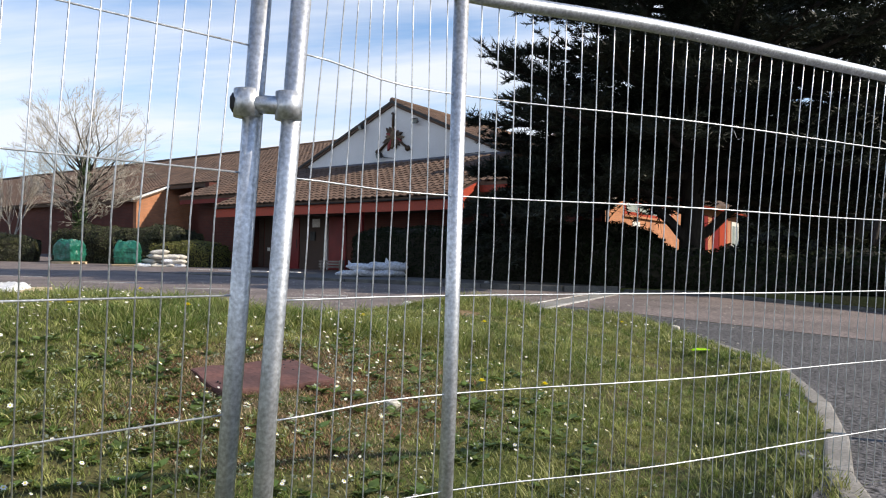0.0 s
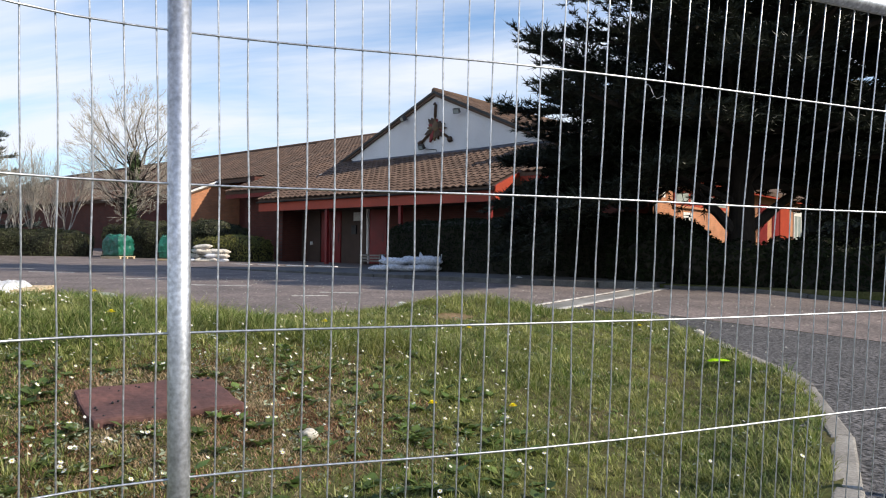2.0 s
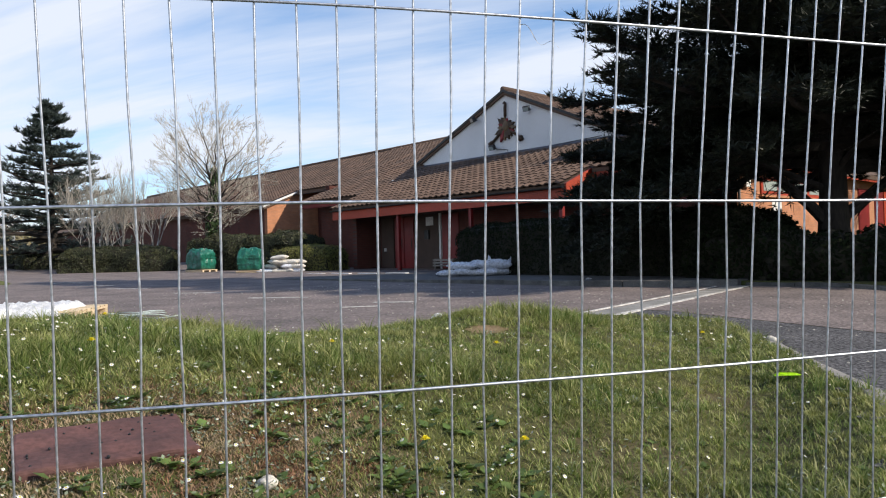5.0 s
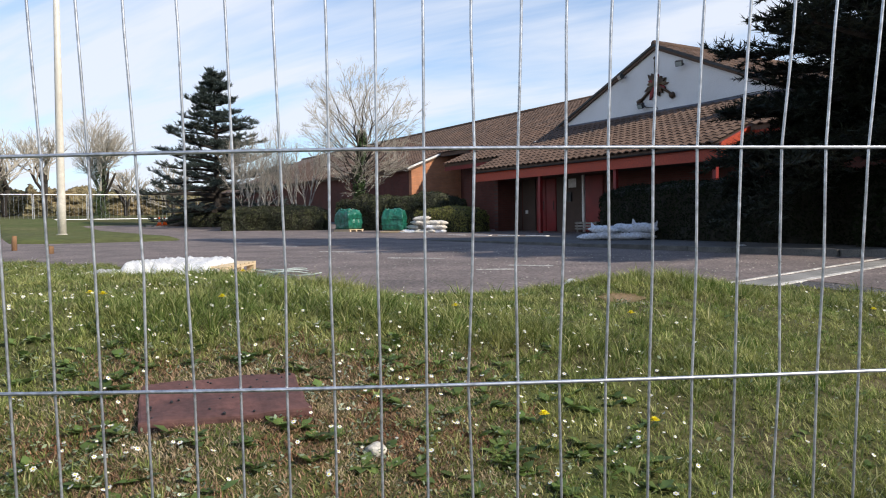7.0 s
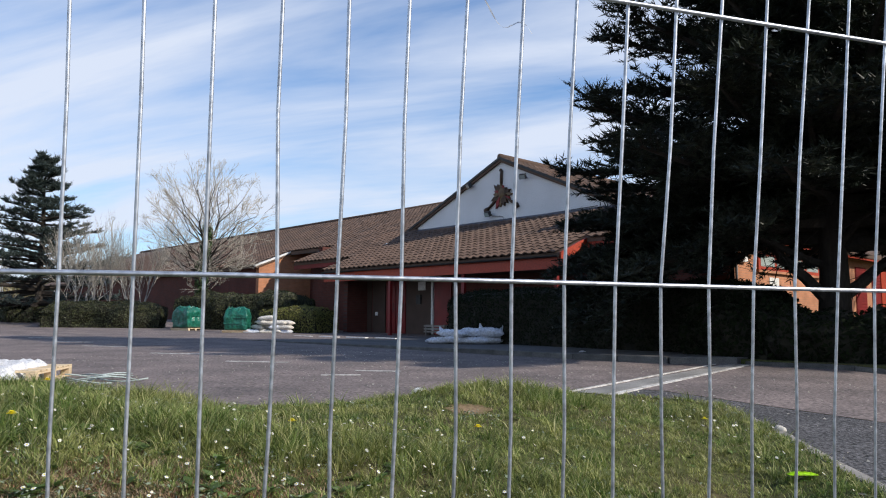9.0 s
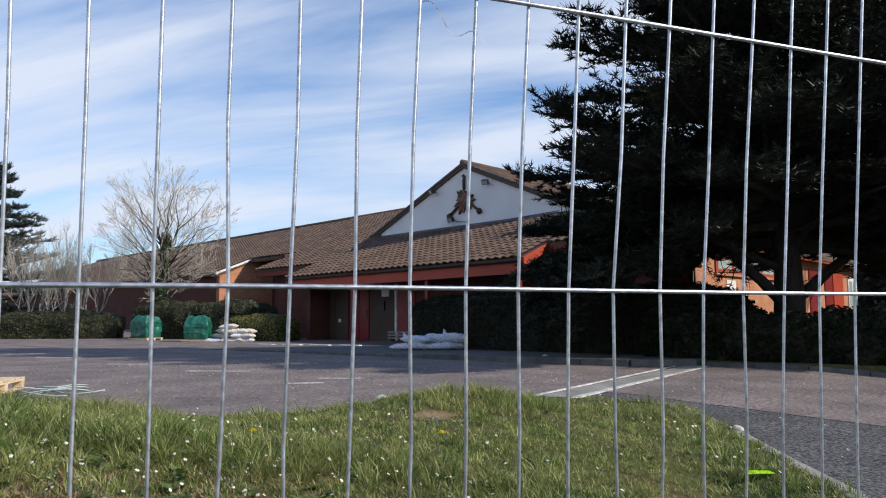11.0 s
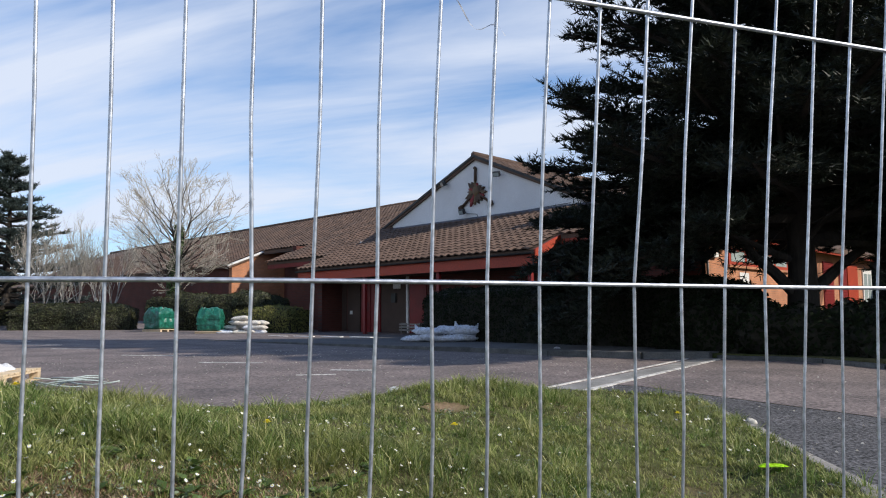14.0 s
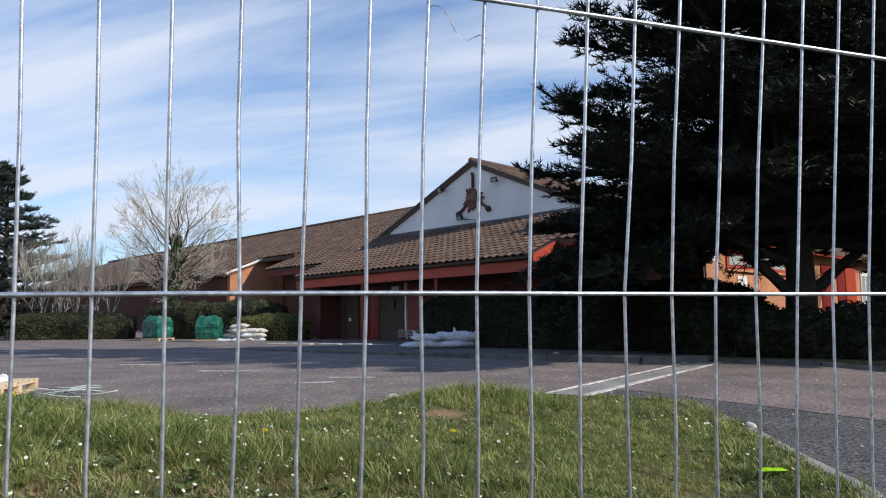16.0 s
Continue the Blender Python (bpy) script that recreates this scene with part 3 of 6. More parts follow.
# lower side roof left of the canopy
SXL, SXR, SY = -30.3, -25.3, 20.2
SZ = EZ + (SY - EY) * TT + 0.02
bm = bmesh.new()
prism(bm, [(SY, SZ), (GY + 1.5, SZ + (GY + 1.5 - SY) * TT), (GY + 1.5, SZ + (GY + 1.5 - SY) * TT - 0.16), (SY, SZ - 0.12)], 0, SXL, SXR)
part("side_roof", bm, TILE, club)
# this fascia takes the darker red so that its shade is in the colour
part("fascia", boxes(((SXL, SY + 0.02, SZ - 0.30), (SXR, SY + 0.1, SZ - 0.03))), REDDOOR, club, "fascia board, its shade put into a dark red colour")

# long left wing: roof plane rising to a high ridge, with a brick end wall that steps forward
WY, WZ = 22.1, 3.62
RY = 31.3
RZ = WZ + (RY - WY) * math.tan(radians(22))
WXE = -36.9
WT = math.tan(radians(22))
WUP = (0, math.cos(radians(22)), math.sin(radians(22)))
XF = -78.0
bm = bmesh.new()
prism(bm, [(WY - 0.25, WZ - 0.1), (RY, RZ), (RY, RZ - 0.2), (WY - 0.25, WZ - 0.28)], 0, XF, WXE + 0.12)
part("wing_roof", bm, TILE, club)
REY = 23.95
REZ = WZ + (REY - WY) * WT
bm = bmesh.new()
prism(bm, [(REY, REZ), (RY, RZ), (RY, RZ - 0.2), (REY, REZ - 0.18)], 0, WXE + 0.12, -24.0)
part("wing_roof", bm, TILE, club)
bm = bmesh.new()
prism(bm, [(RY, RZ), (RY + 9, RZ - 9 * WT), (RY + 9, RZ - 9 * WT - 0.2), (RY, RZ - 0.2)], 0, XF, -24.0)
part("wing_roof", bm, TILE, club)
bm = bmesh.new()
ring_tube(bm, [(XF, RY, RZ + 0.04), (-24.0, RY, RZ + 0.04)], 0.13, 10)
part("ridge", bm, TILE, club, smooth=True)
part("wing_wall", boxes(((XF, WY, -0.4), (WXE - 0.3, WY + 0.3, WZ - 0.1))), BRICK_SHADED_X, club, "red brick wall of the wing, shade put into its colour")
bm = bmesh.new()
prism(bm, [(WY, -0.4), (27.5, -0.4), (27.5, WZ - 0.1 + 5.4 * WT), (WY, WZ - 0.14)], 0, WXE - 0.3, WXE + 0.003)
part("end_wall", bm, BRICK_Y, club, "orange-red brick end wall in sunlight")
bm = bmesh.new()
prism(bm, [(WY - 0.3, WZ - 0.10), (REY + 0.05, REZ + 0.02), (REY + 0.05, REZ - 0.08), (WY - 0.3, WZ - 0.20)], 0, WXE, WXE + 0.16)
part("verge_board", bm, WHITE, club, "white painted verge board")
part("recess_wall", boxes(((WXE, 25.4, -0.4), (-24, 25.7, REZ + 0.4))), BRICK_SHADED_X, club)
part("fascia", boxes(((WXE + 0.15, REY + 0.02, REZ - 0.2), (-26, REY + 0.08, REZ - 0.02))), DARKMETAL, club)
# porch walls under the canopy and the side roof, shade put into their brick colour
FY = 20.6
part("front_wall", boxes(((-30.2, 21.2, -0.4), (-25.2, 21.5, SZ + 0.2))), BRICK_SHADED_X, club)
part("front_wall", boxes(((-25.4, FY, -0.4), (CXR, FY + 0.3, 2.2))), BRICK_SHADED_X, club)
part("side_wall", boxes(((-25.45, EY + 0.9, -0.4), (-25.2, FY + 0.3, 2.2))), BRICK_SHADED_Y, club)
part("side_wall", boxes(((-30.2, 21.5, -0.4), (-29.9, 25.4, 4.0))), BRICK_SHADED_Y, club)

# right wing: lit brick wall that runs back from the corner
RYA, RYB, REAVE = 22.4, 39.3, 3.23
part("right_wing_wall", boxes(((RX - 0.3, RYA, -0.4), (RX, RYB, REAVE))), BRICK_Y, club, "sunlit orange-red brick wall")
part("right_wing_front", boxes(((CXR + 0.4, RYA - 0.003, -0.4), (RX, RYA + 0.3, REAVE))), BRICK_SHADED_X, club)
bm = bmesh.new()
prism(bm, [(RX + 0.45, REAVE - 0.05), (RX - 4, REAVE + 4.4 * 0.42), (RX - 4, REAVE + 4.4 * 0.42 - 0.18), (RX + 0.45, REAVE - 0.22)], 1, RYA - 0.5, RYB + 0.3)
part("right_wing_roof", bm, TILE, club)
part("fascia", boxes(((RX + 0.36, RYA - 0.5, REAVE - 0.30), (RX + 0.42, RYB + 0.3, REAVE - 0.08))), FASCIA, club)
part("soffit", boxes(((RX, RYA - 0.5, REAVE - 0.24), (RX + 0.36, RYB + 0.3, REAVE - 0.2))), TAN, club)

# ---- entrance and wall details ----


def on_front(name, x0, x1, z0, z1, material, label="", d=0.03):
    return part(name, bevelled((x0, FY - d, z0), (x1, FY - 0.001, z1), 0.006), material, club, label)


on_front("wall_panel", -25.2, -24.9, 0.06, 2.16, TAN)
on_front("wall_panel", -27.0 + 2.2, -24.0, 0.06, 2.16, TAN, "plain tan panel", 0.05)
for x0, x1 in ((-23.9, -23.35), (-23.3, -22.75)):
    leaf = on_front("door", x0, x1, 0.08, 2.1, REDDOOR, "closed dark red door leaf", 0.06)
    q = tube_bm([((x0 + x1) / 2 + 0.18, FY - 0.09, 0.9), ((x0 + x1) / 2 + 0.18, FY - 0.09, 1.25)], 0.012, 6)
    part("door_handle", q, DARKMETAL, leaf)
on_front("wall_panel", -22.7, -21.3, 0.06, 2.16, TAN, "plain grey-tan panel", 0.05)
on_front("notice", -22.0, -21.58, 1.72, 2.05, WHITE, "small white notice", 0.06)
on_front("meter_box", -22.05, -21.8, 1.2, 1.55, DARKMETAL, "", 0.12)
on_front("wall_box", -24.6, -24.45, 0.78, 0.92, WHITE, "small white wall box", 0.08)
on_front("door_frame", -21.25, -21.15, 0.06, 2.16, WHITE, "pale door frame", 0.08)
leaf = on_front("door", -21.1, -20.2, 0.08, 2.1, REDDOOR, "closed dark red door", 0.05)
part("door_handle", tube_bm([(-20.35, FY - 0.08, 0.9), (-20.35, FY - 0.08, 1.2)], 0.012, 6), DARKMETAL, leaf)
for k in range(4):
    x = CXL + 0.25 + k * (CXR - CXL - 0.5) / 3
    if k in (1, 2, 3):
        part("post", bevelled((x - 0.06, EY + 0.12, 0.06), (x + 0.06, EY + 0.24, 2.16), 0.008), REDDOOR, club, "dark red painted timber post")
# right wing window, boxes, pipe, shutters and door


def on_side(name, y0, y1, z0, z1, material, label="", d=0.03, parent=None):
    return part(name, bevelled((RX + 0.001, y0, z0), (RX + d, y1, z1), 0.006), material, parent or club, label)


win = on_side("window", 24.22, 29.1, 2.18, 2.72, FASCIA, "long red-framed window", 0.05)
for k in range(4):
    on_side("pane", 24.36 + 1.19 * k, 25.36 + 1.19 * k, 2.29, 2.62, PALEGLASS, "", 0.058, win)
on_side("window_sill", 24.15, 29.15, 2.10, 2.18, BRICK_Y, "", 0.09, win)
on_side("notice", 25.05, 25.75, 1.50, 1.98, WHITE, "white paper notice fixed to the wall", 0.015)
on_side("alarm_box", 23.05, 23.35, 2.35, 2.66, WHITE, "white alarm box", 0.12)
on_side("alarm_box", 23.65, 23.88, 2.60, 2.90, WHITE, "white wall lamp housing", 0.14)
part("drainpipe", tube_bm([(RX + 0.06, 22.7, 0.0), (RX + 0.06, 22.7, 3.0)], 0.04, 8), DARKMETAL, club, "black drainpipe", smooth=True)
for y0, y1 in ((32.8, 34.0), (34.7, 35.7)):
    sh = on_side("shutter", y0, y1, 0.1, 2.7, REDDOOR, "red roller shutter", 0.03)
    z = 0.2
    while z < 2.65:
        on_side("slat", y0 + 0.03, y1 - 0.03, z, z + 0.09, REDDOOR, "", 0.045, sh)
        z += 0.12
on_side("door", 35.75, 37.1, 0.1, 2.7, FASCIA, "bright red door", 0.06)
gd = on_side("glazed_door", 37.9, 39.2, 0.1, 2.6, WHITE, "white framed glazed door", 0.05)
on_side("pane", 38.0, 38.5, 0.3, 2.4, PALEGLASS, "", 0.055, gd)
on_side("pane", 38.6, 39.1, 0.3, 2.4, PALEGLASS, "", 0.055, gd)
part("red_post", bevelled((-11.3, 19.2, 0.0), (-11.2, 19.3, 2.3), 0.01), FASCIA, club, "red painted post")

# gable emblem, floodlights and cable


def emblem():
    """A wall ornament: a shield-like cluster of leaf shapes over two crossed rods, plain shapes only."""
    em = empty("wall_emblem", (AX + 0.04, GY, 5.6), "dark brown and red carved ornament on the white gable", "ornament")
    rng = random.Random(8)
    woodm = mat("carved_wood", (0.09, 0.05, 0.025), (0.05, 0.03, 0.02), rough=0.7)
    gold = mat("dull_gold", (0.17, 0.11, 0.05), (0.10, 0.06, 0.03), rough=0.6)
    red = mat("faded_red", (0.28, 0.03, 0.03), (0.2, 0.03, 0.03), rough=0.7)
    for k in range(16):
        a = k * 6.283 / 16 + rng.uniform(-0.1, 0.1)
        ln = rng.uniform(0.32, 0.62)
        bm = bmesh.new()
        c, s = math.cos(a), math.sin(a)
        w = 0.09
        prism(bm, [(0.05 * c, 0.05 * s), (ln * 0.6 * c - w * s, ln * 0.6 * s + w * c), (ln * c, ln * s), (ln * 0.6 * c + w * s, ln * 0.6 * s - w * c)], 1, -0.10 - 0.01 * (k % 3), -0.012)
        part("leaf", bm, (gold, woodm, woodm, red)[k % 4], em)
    bm = bmesh.new()
    bmesh.ops.create_uvsphere(bm, u_segments=12, v_segments=8, radius=0.2, matrix=Matrix.LocRotScale((0.05, -0.06, 0.05), None, (1, 0.5, 1.2)))
    part("boss", bm, gold, em, smooth=True)
    for (x0, z0), (x1, z1) in (((-0.78, -0.55), (0.1, 0.1)), ((0.82, -0.52), (-0.1, 0.1))):
        part("rod", tube_bm([(x0, -0.06, z0), (x1, -0.06, z1)], 0.055, 8), woodm, em, smooth=True)
        part("knob", tube_bm([(x0 - 0.08, -0.07, z0 - 0.04), (x0 + 0.06, -0.07, z0 + 0.02)], 0.11, 8), woodm, em, smooth=True)
    hook = [(0.0, -0.06, 0.45), (0.0, -0.06, 0.8), (0.03, -0.06, 0.95), (-0.02, -0.06, 1.02), (-0.08, -0.06, 0.97)]
    part("hook", tube_bm(hook, [0.06, 0.06, 0.055, 0.05, 0.045], 8), woodm, em, smooth=True)


emblem()


def floodlight(x, z, turn):
    fl = empty("floodlight", (x, GY, z), "dark rectangular floodlight on the gable wall", "floodlight", group="gable floodlights")
    part("bracket", tube_bm([(0, -0.002, 0.0), (0, -0.16, -0.02)], 0.02, 6), DARKMETAL, fl)
    b = bmesh.new()
    box(b, (-0.13, -0.08, -0.10), (0.13, 0.08, 0.10), 0.02)
    part("lamp_housing", b, DARKMETAL, fl, at=pose(0, -0.26, 0.0, 25, 0, turn))
    b = bmesh.new()
    box(b, (-0.11, -0.088, -0.075), (0.11, -0.081, 0.075))
    part("lens", b, PALEGLASS, fl, at=pose(0, -0.26, 0.0, 25, 0, turn))


floodlight(-22.15, 6.13, -20)
floodlight(-19.25, 6.13, 20)
floodlight(-21.1, 4.85, 0)
part("cable", tube_bm([(-21.1, GY - 0.02, 4.80), (-20.5, GY - 0.02, 4.72), (-20.45, GY - 0.02, 4.55), (-16.0, GY - 0.02, 4.66)], 0.012, 5), DARKMETAL, club)

# tiles, laid last on the roofs
for spec in (
    ("canopy_tiles", (CXL - 0.05, EY - 0.06, EZ - 0.02), CXR - CXL + 0.1, SL - 0.15, UP, 300),
    ("side_tiles", (SXL, SY - 0.06, SZ - 0.02), SXR - SXL, 5.6, UP, 0),
    ("block_tiles", (CXR, BLY - 0.06, BLZ - 0.02), 3.7, 7.3, UP, 0),
    ("wing_tiles", (-70.0, WY - 0.32, WZ - 0.13), 70.0 + WXE + 0.1, 10.2, WUP, 0),
    ("recess_tiles", (WXE + 0.1, REY - 0.05, REZ - 0.01), -24.2 - WXE, 7.95, WUP, 0),
):
    nm, org, wd, sl, upv, pcs = spec
    tiled_roof(nm, club, org, (1, 0, 0), upv, wd, sl, pieces=pcs, pick=(lambda u, w: w < 3.0) if pcs else None)
# pale lead patches where the roofs meet
for x, y, z, ln in ((-25.35, 21.6, 3.72, 0.7), (-26.5, 23.0, 4.25, 0.6)):
    bm = bmesh.new()
    box(bm, (0, -0.14, 0), (ln, 0.14, 0.02), 0.006)
    part("flashing", bm, WHITE, club, "pale lead patch", at=pose(x, y, z + 0.07, 21.9, 0, 25))

# ---- site fence ----
GAP_Z = 0.255
LINE_B = 0.70
RAIL_Z = LINE_B + 2 * GAP_Z
FOOT_Z = RAIL_Z - 2.0
LEAN = 0.055


def fence_xy(u):
    """The fence's line in plan at the height of the second wire: straight, with a slight bow towards its joint."""
    p = FENCE_AT + FENCE_DIR * u
    bow = 0.07 * math.exp(-((u + 0.86) / 0.42) ** 2) - 0.10 * smooth01(-1.0, -1.42, u)
    return p + FENCE_OUT * bow


def fence_pt(u, z):
    p = fence_xy(u) + FENCE_DIR * ((max(-0.025, min(0.06, 0.02 + 0.10 * u)) + 0.07 * smooth01(-1.0, -1.35, u)) * max(0.0, z - LINE_B)) - FENCE_OUT * (LEAN + 0.05 * smooth01(-0.9, -1.4, u)) * (z - LINE_B)
    p += FENCE_DIR * 0.012 * (z - 0.1) * smooth01(-1.0, -1.35, u)
    return Vector((p.x, p.y, z))


PITCH = 0.05
U_JOIN, U_MID, U_END = -1.37, -0.86, 2.10


def fence_panel(u0, u1, mids, bent, label):
    base = fence_pt(u0, FOOT_Z)
    pan = empty("mesh_fence", base, label, "fence", group="temporary fence")
    off = -base

    def rod(name, pts, r, seg, lab=""):
        part(name, tube_bm([p + off for p in pts], r, seg), GALV, pan, lab, smooth=True)

    n = 40
    us = [u0 + (u1 - u0) * i / n for i in range(n + 1)]
    rod("top_rail", [fence_pt(u, RAIL_Z) for u in us], 0.0195, 12, "round galvanised top rail")
    rod("bottom_rail", [fence_pt(u, FOOT_Z + 0.12) for u in us], 0.0195, 12)
    for u in (u0, u1):
        rod("post", [fence_pt(u, FOOT_Z), fence_pt(u, 0.2), fence_pt(u, RAIL_Z)], 0.0205, 14, "galvanised steel end post")
    for u in mids:
        rod("post", [fence_pt(u, FOOT_Z + 0.12), fence_pt(u, 0.2), fence_pt(u, RAIL_Z)], 0.0195, 14, "galvanised steel middle post")
    k = 1
    while RAIL_Z - k * GAP_Z > FOOT_Z + 0.15:
        z = RAIL_Z - k * GAP_Z
        rod("wire", [fence_pt(u, z + 0.0012 * math.sin(5 * u + k)) - Vector((*FENCE_OUT, 0)) * 0.0026 for u in us], 0.0021, 6)
        k += 1
    c = math.ceil((u0 + 0.02) / PITCH)
    while c * PITCH < u1 - 0.02:
        u = c * PITCH
        if min([abs(u - m) for m in mids] + [1]) > 0.018:
            kink = bent.get(c, 0.0)
            jig = random.uniform(-0.0025, 0.0025)
            pts = [fence_pt(u, RAIL_Z)]
            for j in range(1, 8):
                zz = RAIL_Z - j * GAP_Z
                pts.append(fence_pt(u + jig * (j % 3 - 1), zz + GAP_Z / 2) )
                pts.append(fence_pt(u + (kink if j == 2 else -kink * 1.1 if j == 3 else 0.0) + jig * 0.3, zz))
            pts.append(fence_pt(u, FOOT_Z + 0.12))
            rod("wire", pts, 0.0016, 6)
        c += 1
    return pan


fence_panel(U_JOIN, U_END, [U_MID], {0: 0.003, -2: 0.004, 5: -0.003, 9: 0.002}, "galvanised wire-mesh fence panel with round tubes, leaning slightly")


# the panel before the joint turns a little towards the viewer
def left_xy(u):
    a = fence_xy(U_JOIN) + FENCE_OUT * 0.045 - FENCE_DIR * 0.075
    d = Vector((math.cos(radians(80)), math.sin(radians(80))))
    return a + d * u


def left_pt(u, z):
    p = left_xy(u) + FENCE_DIR * (0.05 * max(0.0, z - LINE_B)) - FENCE_OUT * (LEAN + 0.075) * (z - LINE_B) + FENCE_DIR * 0.012 * (z - 0.1)
    return Vector((p.x, p.y, z + 0.01))


def left_panel():
    pt = left_pt
    base = pt(0, FOOT_Z)
    pan = empty("mesh_fence", base, "galvanised wire-mesh fence panel coupled to the next", "fence", group="temporary fence panels")
    us = [0.0, -1.2, -2.4, -3.45]

    def rod(name, pts, r, seg, lab=""):
        part(name, tube_bm([p - base for p in pts], r, seg), GALV, pan, lab, smooth=True)
    rod("top_rail", [pt(u, RAIL_Z) for u in us], 0.0195, 12)
    rod("bottom_rail", [pt(u, FOOT_Z + 0.12) for u in us], 0.0195, 12)
    for u in (0.0, -0.51, -3.45):
        rod("post", [pt(u, FOOT_Z), pt(u, RAIL_Z)], 0.0205, 14) if u != -0.51 else None
    k = 1
    while RAIL_Z - k * GAP_Z > FOOT_Z + 0.15:
        rod("wire", [pt(u, RAIL_Z - k * GAP_Z) for u in us], 0.0021, 6)
        k += 1
    for c in range(1, 69):
        j = random.uniform(-0.002, 0.002)
        rod("wire", [pt(-c * PITCH, RAIL_Z), pt(-c * PITCH + j, 0.6), pt(-c * PITCH, FOOT_Z + 0.12)], 0.0016, 6)


left_panel()


def fence_coupler():
    a = fence_pt(U_JOIN, 0.845)
    b = left_pt(0, 0.84)
    mid = (a + b) / 2
    cl = empty("fence_coupler", mid, "galvanised bolted coupler clamping two fence posts", "coupler")
    for q in (a, b):
        part("clamp_ring", tube_bm([q - mid - Vector((0, 0, 0.028)), q - mid + Vector((0, 0, 0.028))], 0.027, 14), GALV, cl, smooth=True)
    part("clamp_bar", tube_bm([a - mid, b - mid], 0.019, 10), GALV, cl, smooth=True)
    d = (b - a).normalized()
    e = b - mid + d * 0.020
    part("bolt", tube_bm([e, e + d * 0.010], 0.020, 6), BLACK, cl, "black rubber-capped bolt")


fence_coupler()

# ---- trees ----


def limb_path(start, heading, length, rng, droop=0.0, wander=0.15, steps=5):
    p, d = Vector(start), Vector(heading).normalized()
    pts = [p.copy()]
    for i in range(steps):
        d = (d + Vector((rng.gauss(0, wander), rng.gauss(0, wander), rng.gauss(0, wander) - droop))).normalized()
        p = p + d * length / steps
        pts.append(p.copy())
    return pts


class Soup:
    """Collects many small faces for one mesh."""

    def __init__(self):
        self.v, self.s, self.l, self.n = [], [], [], 0

    def poly(self, pts):
        self.v += [tuple(p) for p in pts]
        self.s.append(len(pts))
        self.l += range(self.n, self.n + len(pts))
        self.n += len(pts)

    def mesh(self, name, material):
        return quick(name, np.array(self.v), self.s, self.l, material)


